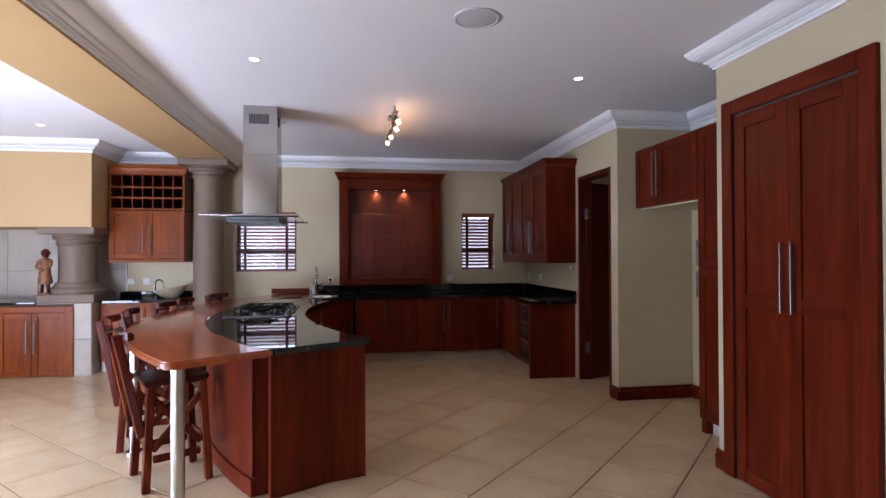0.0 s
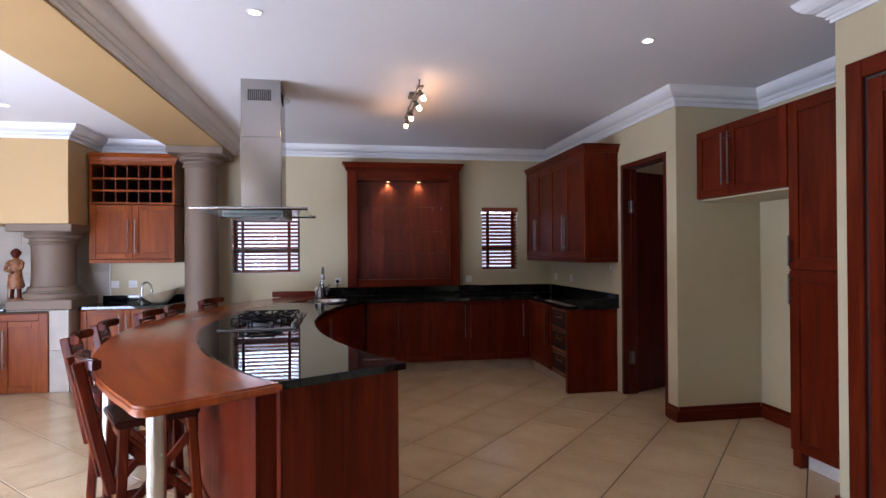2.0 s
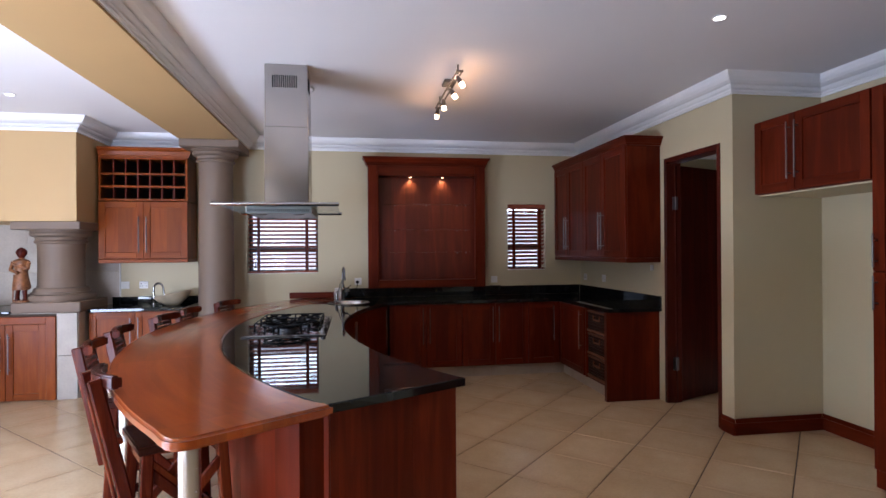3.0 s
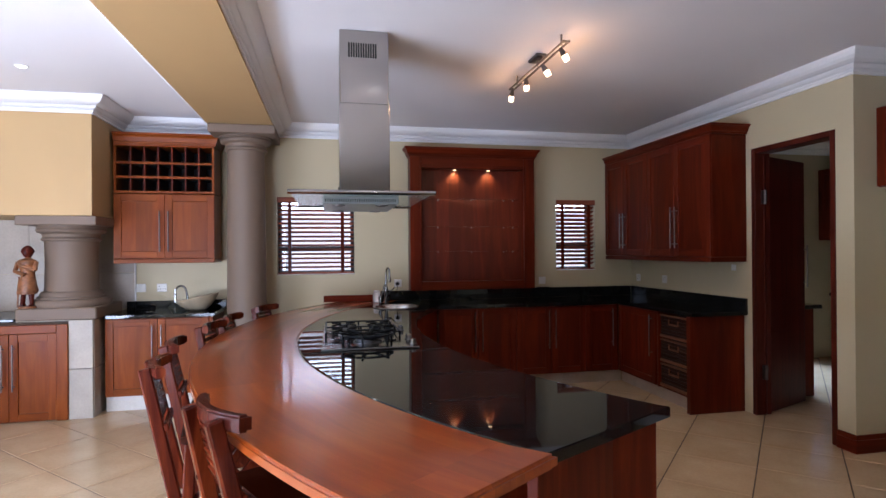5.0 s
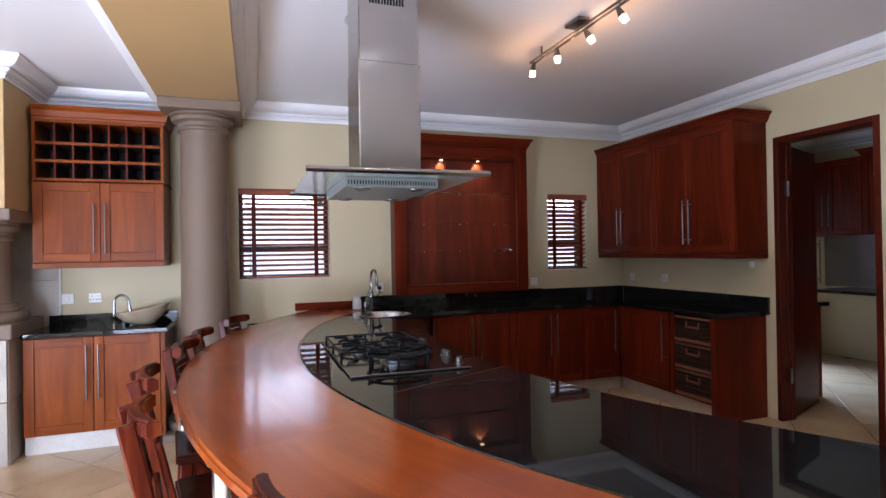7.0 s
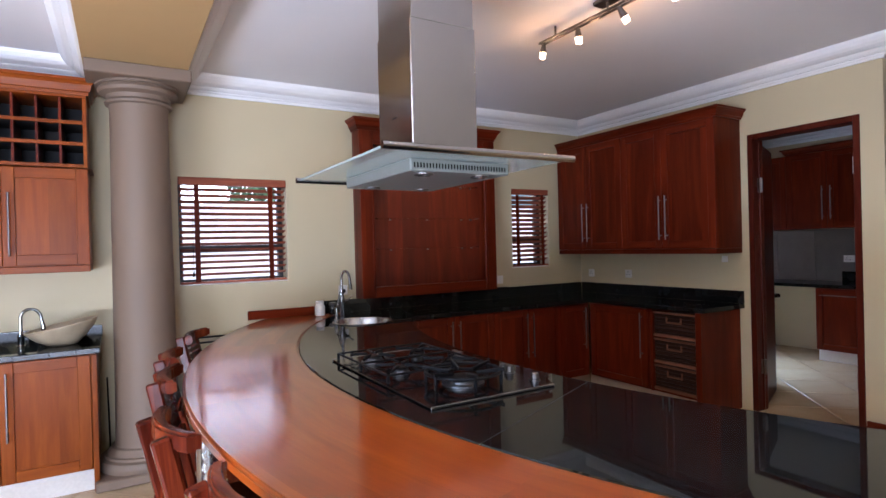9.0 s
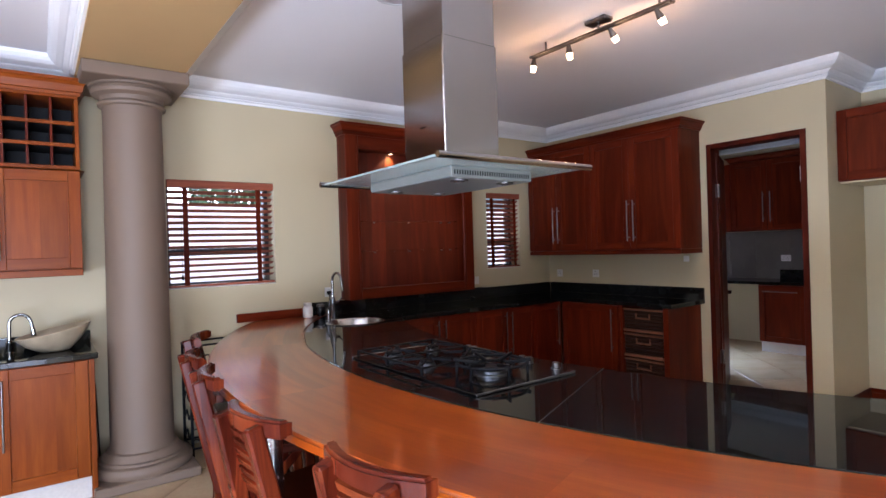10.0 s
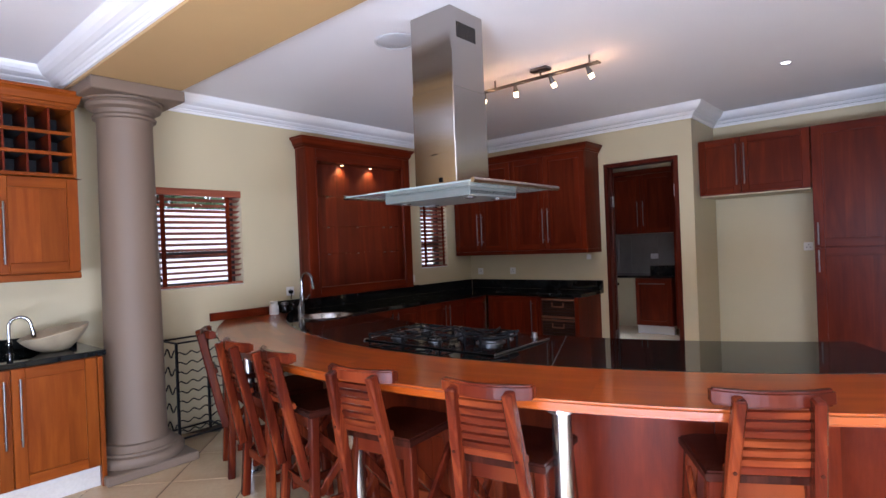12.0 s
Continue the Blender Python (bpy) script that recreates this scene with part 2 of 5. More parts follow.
TILE_NEAR = tile_mat("beige_floor_tile_flashed", (0.52, 0.37, 0.205), (0.565, 0.413, 0.24), (0.61, 0.458, 0.278), edge=0.12, rough=0.20)
GROUT = plain("brown_grout", (0.075, 0.050, 0.032), 0.9)
GLASS = glassy("clear_glass")
CANOPY = glassy("green_tinted_glass", (0.74, 0.85, 0.82), 0.12)
CANOPY.node_tree.nodes["Principled BSDF"].inputs["Transmission Weight"].default_value = 0.62
GREYSHELL = plain("light_grey_enamel", (0.18, 0.195, 0.18), 0.32, 0.08)
BASIN = plain("travertine_basin", (0.40, 0.325, 0.215), 0.4, 0.25, 14)
FRAME = plain("bronze_window_frame", (0.035, 0.03, 0.03), 0.4)
LAMP_WARM = glow("halogen_bulb", (1.0, 0.62, 0.27), 9.0)
LAMP_WHITE = glow("downlight_bulb", (1.0, 0.90, 0.75), 14.0)
WICKER = wood("dark_wicker", (0.012, 0.006, 0.004), (0.028, 0.013, 0.009), (0.05, 0.025, 0.016), axis="h", rough=0.6, board=0.012)
RIM = wood("brown_wicker_rim", (0.08, 0.03, 0.015), (0.15, 0.065, 0.035), (0.22, 0.11, 0.06), axis="h", rough=0.6, board=0.012)
CARVED = plain("carved_wood", (0.30, 0.115, 0.038), 0.45, 0.6, 30)
SPLASH = tile_mat("grey_splash_tile", (0.14, 0.125, 0.11), (0.165, 0.15, 0.13), (0.19, 0.175, 0.155), 0.3)
SPEAKER = plain("speaker_mesh", (0.62, 0.62, 0.63), 0.6, 0.3, 500)
PLINTH = tile_mat("beige_plinth_tile", (0.34, 0.26, 0.18), (0.40, 0.31, 0.22), (0.45, 0.36, 0.26), 0.4)
KICK = tile_mat("white_plinth_tile", (0.60, 0.56, 0.50), (0.66, 0.62, 0.56), (0.72, 0.69, 0.63), 0.4)
OUTWALL = paint("boundary_wall_paint", (0.80, 0.72, 0.77), 0.8, 0.15)
SKYGLOW = glow("bright_haze", (0.97, 0.95, 1.0), 7.0)
LEAF = plain("foliage", (0.10, 0.17, 0.075), 0.5, 0.5, 3)
LAWN = plain("paving", (0.35, 0.31, 0.27), 0.9, 0.3, 4)

# ---- building blocks ----
ROOT = {}


def thing(name, at, label, category, group="", kind=""):
    """An empty at the base of a thing; its parts are given in world metres."""
    ob = new(name)
    ob.location = at
    ob.empty_display_size = 0.1
    ROOT[ob] = Vector(at)
    return tagged(ob, label, category, group, kind)


def part(name, bm, material, parent=None, label="", smooth=False, origin=None):
    me = bpy.data.meshes.new(name)
    at = origin if origin is not None else (ROOT[parent] if parent else Vector((0, 0, 0)))
    bmesh.ops.translate(bm, verts=bm.verts, vec=-Vector(at))
    bmesh.ops.recalc_face_normals(bm, faces=bm.faces)
    if smooth:
        for f in bm.faces:
            f.smooth = len(f.verts) < 30
        for e in bm.edges:
            if len(e.link_faces) == 2 and e.calc_face_angle(0) > radians(38):
                e.smooth = False
    bm.to_mesh(me)
    bm.free()
    for m in material if isinstance(material, (list, tuple)) else (material,):
        me.materials.append(m)
    ob = new(name, me)
    ROOT[ob] = Vector(at)
    if parent:
        ob.parent = parent
    else:
        ob.location = at
    return tagged(ob, label)


def put(bm, tmp, m=None):
    """Adds the small bmesh tmp to bm."""
    if m is not None:
        bmesh.ops.transform(tmp, matrix=m, verts=tmp.verts)
    me = bpy.data.meshes.new("tmp")
    tmp.to_mesh(me)
    tmp.free()
    bm.from_mesh(me)
    bpy.data.meshes.remove(me)


def box(bm, x0, x1, y0, y1, z0, z1, bevel=0.0, m=None):
    t = bmesh.new()
    bmesh.ops.create_cube(t, size=1)
    bmesh.ops.scale(t, vec=(abs(x1 - x0), abs(y1 - y0), abs(z1 - z0)), verts=t.verts)
    bmesh.ops.translate(t, vec=((x0 + x1) / 2, (y0 + y1) / 2, (z0 + z1) / 2), verts=t.verts)
    if bevel:
        bmesh.ops.bevel(t, geom=t.edges, offset=bevel, segments=1, affect="EDGES", clamp_overlap=True)
    put(bm, t, m)
    return bm


def B(*a, **k):
    return box(bmesh.new(), *a, **k)


def cyl(bm, p, q, r, seg=12, r2=None):
    p, q = Vector(p), Vector(q)
    t = bmesh.new()
    bmesh.ops.create_cone(t, cap_ends=True, segments=seg, radius1=r, radius2=r if r2 is None else r2, depth=(q - p).length)
    put(bm, t, Matrix.Translation((p + q) / 2) @ (q - p).to_track_quat("Z", "Y").to_matrix().to_4x4())
    return bm


def beam_between(bm, p, q, w, d, side, bevel=0.003):
    """A squared stick from p to q; w along side, d across."""
    p, q = Vector(p), Vector(q)
    z = (q - p).normalized()
    x = (Vector(side) - Vector(side).dot(z) * z).normalized()
    y = z.cross(x)
    m = Matrix((x, y, z)).transposed().to_4x4()
    t = B(-w / 2, w / 2, -d / 2, d / 2, 0, (q - p).length, bevel=bevel)
    put(bm, t, Matrix.Translation(p) @ m)
    return bm


def lathe(bm, profile, at=(0, 0, 0), seg=40):
    rings = []
    for r, z in profile:
        rings.append([bm.verts.new((at[0] + r * math.cos(2 * math.pi * k / seg), at[1] + r * math.sin(2 * math.pi * k / seg), at[2] + z)) for k in range(seg)])
    for a, b in zip(rings, rings[1:]):
        for k in range(seg):
            bm.faces.new((a[k], a[(k + 1) % seg], b[(k + 1) % seg], b[k]))
    bm.faces.new(rings[0][::-1])
    bm.faces.new(rings[-1])
    return bm


def tube(bm, pts, r, seg=10):
    pts = [Vector(p) for p in pts]
    rings, up = [], Vector((0.13, 0.29, 0.95))
    for i, p in enumerate(pts):
        d = (pts[min(i + 1, len(pts) - 1)] - pts[max(i - 1, 0)]).normalized()
        x = up.cross(d)
        if x.length < 0.05:
            x = Vector((1, 0.2, 0)).cross(d)
        x.normalize()
        y = d.cross(x)
        up = y if abs(y.dot(up)) > 0.1 else up
        rings.append([bm.verts.new(p + r * (math.cos(2 * math.pi * k / seg) * x + math.sin(2 * math.pi * k / seg) * y)) for k in range(seg)])
    for a, b in zip(rings, rings[1:]):
        for k in range(seg):
            bm.faces.new((a[k], a[(k + 1) % seg], b[(k + 1) % seg], b[k]))
    bm.faces.new(rings[0][::-1])
    bm.faces.new(rings[-1])
    return bm


def slab(bm, outline, z0, z1, round_edge=0.0):
    """A plate of any outline, its upper and lower edges rounded."""
    t = bmesh.new()
    top = [t.verts.new((x, y, z1)) for x, y in outline]
    low = [t.verts.new((x, y, z0)) for x, y in outline]
    n = len(outline)
    f1, f2 = t.faces.new(top), t.faces.new(low[::-1])
    for k in range(n):
        t.faces.new((top[k], low[k], low[(k + 1) % n], top[(k + 1) % n]))
    bmesh.ops.recalc_face_normals(t, faces=t.faces)
    if round_edge:
        bmesh.ops.bevel(t, geom=list(f1.edges) + list(f2.edges), offset=round_edge, segments=3, affect="EDGES", clamp_overlap=True)
    put(bm, t)
    return bm


def slab_with_hole(bm, outline, z0, z1, hole, chamfer=0.0):
    """A plate with a chamfered upper edge and one round hole (x, y, radius) through it."""
    t = bmesh.new()
    n = len(outline)
    pts = [Vector(p) for p in outline]
    turn = sum(a.x * b.y - b.x * a.y for a, b in zip(pts, pts[1:] + pts[:1]))
    inset = []
    for k, p in enumerate(pts):
        d0, d1 = (p - pts[k - 1]).normalized(), (pts[(k + 1) % n] - p).normalized()
        nn = Vector((-(d0.y + d1.y), d0.x + d1.x)).normalized() * (1 if turn > 0 else -1)
        inset.append(p + nn * chamfer)
    circle = [(hole[0] + hole[2] * math.cos(2 * math.pi * k / 40), hole[1] + hole[2] * math.sin(2 * math.pi * k / 40)) for k in range(40)]

    def loop(line, z):
        return [t.verts.new((p[0], p[1], z)) for p in line]

    def wall_of(a, b):
        for k in range(len(a)):
            t.faces.new((a[k], a[(k + 1) % len(a)], b[(k + 1) % len(a)], b[k]))

    low, mid, top = loop(pts, z0), loop(pts, z1 - max(chamfer, 0.0005)), loop(inset, z1)
    hlow, htop = loop(circle, z0), loop(circle, z1)
    wall_of(low, mid)
    wall_of(mid, top)
    wall_of(hlow, htop)
    for outer, inner in ((low, hlow), (top, htop)):
        edges = [t.edges.get((ring[k], ring[(k + 1) % len(ring)])) for ring in (outer, inner) for k in range(len(ring))]
        bmesh.ops.triangle_fill(t, use_beauty=True, use_dissolve=False, edges=edges)
    bmesh.ops.recalc_face_normals(t, faces=t.faces)
    put(bm, t)
    return bm


class Face:
    """A cabinet front: o a point at its lower left on the floor line, u along it, n out of it."""

    def __init__(self, o, u, n):
        self.o, self.u, self.n = Vector(o), Vector(u), Vector(n)
        self.m = Matrix.Translation(self.o) @ Matrix((self.u, self.n, Vector((0, 0, 1)))).transposed().to_4x4()

    def box(self, bm, u0, u1, w0, w1, z0, z1, bevel=0.0):
        return box(bm, u0, u1, w0, w1, z0, z1, bevel, self.m)

    def at(self, u, w, z):
        return self.m @ Vector((u, w, z))


def bar_handle(parent, face, u, z0, z1, w=0.022, horizontal=0.0):
    bm = bmesh.new()
    if horizontal:
        cyl(bm, face.at(u, w + 0.03, z0), face.at(u + horizontal, w + 0.03, z0), 0.006)
        for k in (0.12, 0.88):
            cyl(bm, face.at(u + horizontal * k, w, z0), face.at(u + horizontal * k, w + 0.03, z0), 0.004, 8)
    else:
        cyl(bm, face.at(u, w + 0.03, z0), face.at(u, w + 0.03, z1), 0.0055)
        for z in (z0 + 0.035, z1 - 0.035):
            cyl(bm, face.at(u, w, z), face.at(u, w + 0.03, z), 0.004, 8)
    part("handle", bm, SATIN, parent, "brushed steel bar handle", smooth=True)


def shaker_door(parent, face, u0, u1, z0, z1, handle=None, mat=None, mat_h=None, rail=0.06, mid=None, name="door", thick=0.02):
    """A framed door: stiles and rails round a sunk panel. handle: (u, z0, z1)."""
    mat, mat_h = mat or CHERRY, mat_h or CHERRY_H
    bm = bmesh.new()
    for a, b in ((u0, u0 + rail), (u1 - rail, u1)):
        face.box(bm, a, b, 0, thick, z0, z1, 0.002)
    zs = [(z0 + rail, z1 - rail)] if mid is None else [(z0 + rail, mid - rail / 2), (mid + rail / 2, z1 - rail)]
    for a, b in zs:
        face.box(bm, u0 + rail - 0.004, u1 - rail + 0.004, 0.002, thick - 0.011, a - 0.004, b + 0.004)
    door = part(name, bm, mat, parent)
    bars = [(z0, z0 + rail), (z1 - rail, z1)] + ([] if mid is None else [(mid - rail / 2, mid + rail / 2)])
    for a, b in bars:
        bm = bmesh.new()
        face.box(bm, u0 + rail + 0.0007, u1 - rail - 0.0007, 0.0005, thick - 0.0005, a, b, 0.002)
        part("rail", bm, mat_h, door)
    if handle:
        bar_handle(door, face, *handle)
    return door


def arc(c, r, a0, a1, n):
    """Points of an arc that bulges to -x; angles in degrees, from the -x axis towards +y."""
    out = []
    for k in range(n + 1):
        a = radians(a0 + (a1 - a0) * k / n)
        out.append((c[0] - r * math.cos(a), c[1] + r * math.sin(a)))
    return out


def arc_angle(c, r, y):
    return math.degrees(math.asin((y - c[1]) / r))


def cornice(name, path, flip=1):
    """Moulded plaster along a line of wall points, mitred at the corners. The room lies to the left of the path."""
    prof = [(0.0, -0.128), (0.014, -0.128), (0.015, -0.112), (0.024, -0.110), (0.030, -0.102), (0.014, -0.096), (0.034, -0.091), (0.050, -0.081), (0.055, -0.073), (0.038, -0.068),
            (0.063, -0.065), (0.090, -0.055), (0.110, -0.038), (0.124, -0.018), (0.131, 0.0), (0.0, 0.0)]
    pts = [Vector((x, y)) for x, y in path]
    bm, rings = bmesh.new(), []
    for i, p in enumerate(pts):
        d0 = (p - pts[i - 1]).normalized() if i else None
        d1 = (pts[i + 1] - p).normalized() if i < len(pts) - 1 else None
        n0 = Vector((-d0.y, d0.x)) if d0 else None
        n1 = Vector((-d1.y, d1.x)) if d1 else None
        if n0 is None or n1 is None:
            off = n1 or n0
        else:
            off = (n0 + n1) / (1 + n0.dot(n1))
        off *= flip
        rings.append([bm.verts.new((p.x + off.x * a, p.y + off.y * a, CEIL + z - 0.0015)) for a, z in prof])
    k = len(prof)
    for a, b in zip(rings, rings[1:]):
        for j in range(k):
            bm.faces.new((a[j], b[j], b[(j + 1) % k], a[(j + 1) % k]))
    bm.faces.new(rings[0])
    bm.faces.new(rings[-1][::-1])
    ob = part(name, bm, PLASTER, None)
    return tagged(ob, "white moulded plaster cornice along the ceiling", "cornice", kind="structure")


def wall(name, bm, mat, label="", category="wall"):
    return tagged(part(name, bm, mat), label, category, kind="structure")


# ---- large structure ----
CEIL, TOP = 2.55, 0.81
BACK, RIGHT, ALC_Y, ALC_X, PAN_X, PAN_Y = 8.60, 1.98, 5.955, 2.70, 1.85, 4.42
W1, W2 = (-1.80, -1.055, 1.085, 1.845), (1.09, 1.545, 1.09, 1.85)
LEFT, SOUTH = -4.95, -2.15


def wall_with_holes_y(bm, y0, y1, x0, x1, z0, z1, holes):
    """A wall along x with rectangular openings (x0, x1, z0, z1) through it."""
    x = x0
    for a, b, c, d in sorted(holes):
        box(bm, x, a, y0, y1, z0, z1)
        box(bm, a, b, y0, y1, z0, c)
        box(bm, a, b, y0, y1, d, z1)
        x = b
    box(bm, x, x1, y0, y1, z0, z1)
    return bm


def wall_with_holes_x(bm, x0, x1, y0, y1, z0, z1, holes):
    y = y0
    for a, b, c, d in sorted(holes):
        box(bm, x0, x1, y, a, z0, z1)
        if c > z0:
            box(bm, x0, x1, a, b, z0, c)
        box(bm, x0, x1, a, b, d, z1)
        y = b
    box(bm, x0, x1, y, y1, z0, z1)
    return bm


SCW = (3.15, 4.05, 0.0, 2.00)
wall("wall_north", wall_with_holes_y(bmesh.new(), BACK, BACK + 0.25, LEFT - 0.3, 5.0, -0.1, 2.75, [W1, W2, SCW]), CREAM, "cream painted plaster wall with two small windows")
DOOR_Y0, DOOR_Y1, DOOR_H = 6.085, 6.825, 2.10
wall("wall_east", wall_with_holes_x(bmesh.new(), RIGHT, RIGHT + 0.13, ALC_Y, BACK, -0.1, 2.75, [(DOOR_Y0, DOOR_Y1, -0.1, DOOR_H)]), CREAM, "cream painted wall with a doorway")
wall("wall_alcove_side", B(RIGHT + 0.13, 5.0, ALC_Y, ALC_Y + 0.13, -0.1, 2.75), CREAM, "cream painted wall of the fridge recess")
wall("wall_alcove_back", B(ALC_X, ALC_X + 0.15, PAN_Y, ALC_Y, -0.1, 2.75), CREAM, "cream painted back wall of the fridge recess")
PD = (3.42, 4.29, -0.1, 2.135)
wall("wall_pantry", wall_with_holes_x(bmesh.new(), PAN_X, PAN_X + 0.11, SOUTH, PAN_Y, -0.1, 2.75, [PD]), CREAM, "cream painted wall with a built-in pantry")
wall("wall_pantry_end", B(PAN_X + 0.11, ALC_X + 0.15, PAN_Y - 0.10, PAN_Y, -0.1, 2.75), CREAM, "cream painted end of the pantry wall")
wall("wall_pantry_inside", B(ALC_X, ALC_X + 0.15, SOUTH, PAN_Y - 0.10, -0.1, 2.75), CREAM, "cream painted wall at the back of the pantry")
wall("wall_scullery", B(4.80, 5.0, ALC_Y + 0.13, BACK, -0.1, 2.75), CREAM, "cream painted far wall of the scullery")
wall("wall_south", wall_with_holes_y(bmesh.new(), SOUTH - 0.25, SOUTH, LEFT - 0.3, ALC_X + 0.15, -0.1, 2.75, [(-4.75, -2.4, 0.0, 2.2)]), CREAM, "cream painted wall with a wide glazed opening")
wall("wall_west", wall_with_holes_x(bmesh.new(), LEFT - 0.25, LEFT, SOUTH, BACK, -0.1, 2.75, [(2.1, 7.1, 0.0, 2.2)]), CREAM, "cream painted wall with a wide glazed opening")
tagged(part("ceiling", B(LEFT, 5.0, SOUTH, BACK, CEIL, CEIL + 0.15), WHITE), "flat white painted plaster ceiling", "ceiling", kind="structure")
BX0, BX1, BZ = -2.31, -1.775, 2.405
tagged(part("ceiling_beam", B(BX0, BX1, SOUTH, BACK, BZ, CEIL - 0.002), YELLOW), "ochre painted downstand beam resting on a column", "beam", kind="structure")
cornice("cornice_kitchen", [(BX1, SOUTH), (PAN_X, SOUTH), (PAN_X, PAN_Y), (ALC_X, PAN_Y), (ALC_X, ALC_Y), (RIGHT, ALC_Y), (RIGHT, BACK), (BX1, BACK), (BX1, SOUTH + 0.001)])
HX0, HX1, HY, HZ = -4.8, -3.15, 7.90, 1.61
cornice("cornice_lounge", [(LEFT, SOUTH), (BX0, SOUTH), (BX0, BACK), (HX1, BACK), (HX1, HY), (HX0, HY), (HX0, BACK), (LEFT, BACK), (LEFT, SOUTH + 0.001)])
cornice("cornice_scullery", [(RIGHT + 0.13, ALC_Y + 0.13), (4.8, ALC_Y + 0.13), (4.8, BACK), (RIGHT + 0.13, BACK), (RIGHT + 0.13, ALC_Y + 0.131)])

# added out of view: blocks south light from the kitchen's right side
wall("wall_lounge", B(BX0 + 0.05, BX1 - 0.05, SOUTH, 1.6, -0.1, BZ - 0.001), CREAM, "unseen cream wall added to keep lounge light off the kitchen")

# outside
tagged(part("ground", B(-300, 300, -300, 300, -0.30, -0.10), LAWN), "pale paved ground round the house", "ground", kind="structure")
tagged(part("boundary_wall", B(-14, 12, 11.6, 11.8, -0.1, 1.95, 0.01), OUTWALL), "pale painted garden boundary wall in sun", "wall", kind="structure")


def hedge():
    rng = random.Random(5)
    bm = bmesh.new()
    for _ in range(6500):
        x, y, z = rng.uniform(-0.8, 1.9), rng.uniform(12.0, 13.0), rng.uniform(1.5, 3.1)
        if z > 2.75 + 0.35 * math.sin(x * 1.7) + 0.25 * math.sin(x * 4.1):
            continue
        s = rng.uniform(0.03, 0.09)
        m = Matrix.Translation((x, y, z)) @ Euler((rng.uniform(0, 6), rng.uniform(0, 6), rng.uniform(0, 6))).to_matrix().to_4x4()
        vs = [bm.verts.new(m @ Vector(p)) for p in ((-s, 0, 0), (0, -s * 0.45, 0.02), (s, 0, 0), (0, s * 0.45, 0.02))]
        bm.faces.new(vs)
    ob = part("shrub", bm, LEAF)
    tagged(ob, "green leafy shrub behind the boundary wall", "shrub", kind="stuff")


hedge()
tagged(part("backdrop", B(-40, 40, 60, 60.5, -0.1, 40), SKYGLOW), "bright hazy sky beyond the garden", "sky", kind="structure")

# windows and blinds
def window(name, w, tilt):
    x0, x1, z0, z1 = w
    t = thing(name, (x0, BACK + 0.2, z0), "small bronze-framed window behind a wooden blind", "window", kind="structure")
    bm = bmesh.new()
    y0, y1, f = BACK + 0.14, BACK + 0.19, 0.035
    box(bm, x0, x0 + f, y0, y1, z0, z1)
    box(bm, x1 - f, x1, y0, y1, z0, z1)
    box(bm, x0 + f, x1 - f, y0, y1, z0, z0 + f)
    box(bm, x0 + f, x1 - f, y0, y1, z1 - f, z1)
    zt = z0 + 0.30 * (z1 - z0)
    box(bm, x0 + f, x1 - f, y0, y1, zt, zt + 0.05)
    part("window_frame", bm, FRAME, t)
    for a, b in ((z0 + f, zt), (zt + 0.05, z1 - f)):
        p = part("pane", B(x0 + f, x1 - f, y0 + 0.02, y0 + 0.024, a, b), GLASS, t)
        p.visible_shadow = False
    part("window_sill", B(x0, x1, BACK + 0.005, y0, z0 - 0.012, z0 + 0.004, 0.003), PLASTIC, t)
    b = thing("venetian_blind", (x0, BACK + 0.05, z1), "dark brown wooden venetian blind with open slats", "blind")
    part("headrail", B(x0 + 0.004, x1 - 0.004, BACK - 0.012, BACK + 0.055, z1 - 0.055, z1 - 0.002, 0.003), BLINDWOOD, b)
    n = int((z1 - z0 - 0.10) / 0.043)
    slat = bmesh.new()
    box(slat, 0, x1 - x0 - 0.02, -0.025, 0.025, -0.0015, 0.0015)
    me = bpy.data.meshes.new("slat")
    slat.to_mesh(me)
    slat.free()
    me.materials.append(BLINDWOOD)
    for k in range(n):
        s = new("slat", me)
        s.parent = b
        s.matrix_local = Matrix.Translation((0.01, -0.018, -0.085 - 0.043 * k)) @ pose(0, 0, 0, tilt)
    part("bottom_rail", B(x0 + 0.008, x1 - 0.008, BACK + 0.004, BACK + 0.05, z0 + 0.008, z0 + 0.024, 0.003), BLINDWOOD, b)
    for u in (0.16, 0.84):
        xc = x0 + u * (x1 - x0)
        part("ladder_tape", B(xc - 0.017, xc + 0.017, BACK + 0.002, BACK + 0.004, z0 + 0.02, z1 - 0.055), CHERRY, b, "reddish woven ladder tape")
    cord = bmesh.new()
    xc = x0 + 0.09
    cyl(cord, (xc, BACK - 0.004, z0 + 0.10), (xc, BACK - 0.004, z1 - 0.055), 0.0015, 6)
    cyl(cord, (xc, BACK - 0.004, z0 + 0.06), (xc, BACK - 0.004, z0 + 0.10), 0.009, 10, 0.003)
    part("cord", cord, BLACK, b)


window("window_1", W1, -19)
window("window_2", W2, -31)


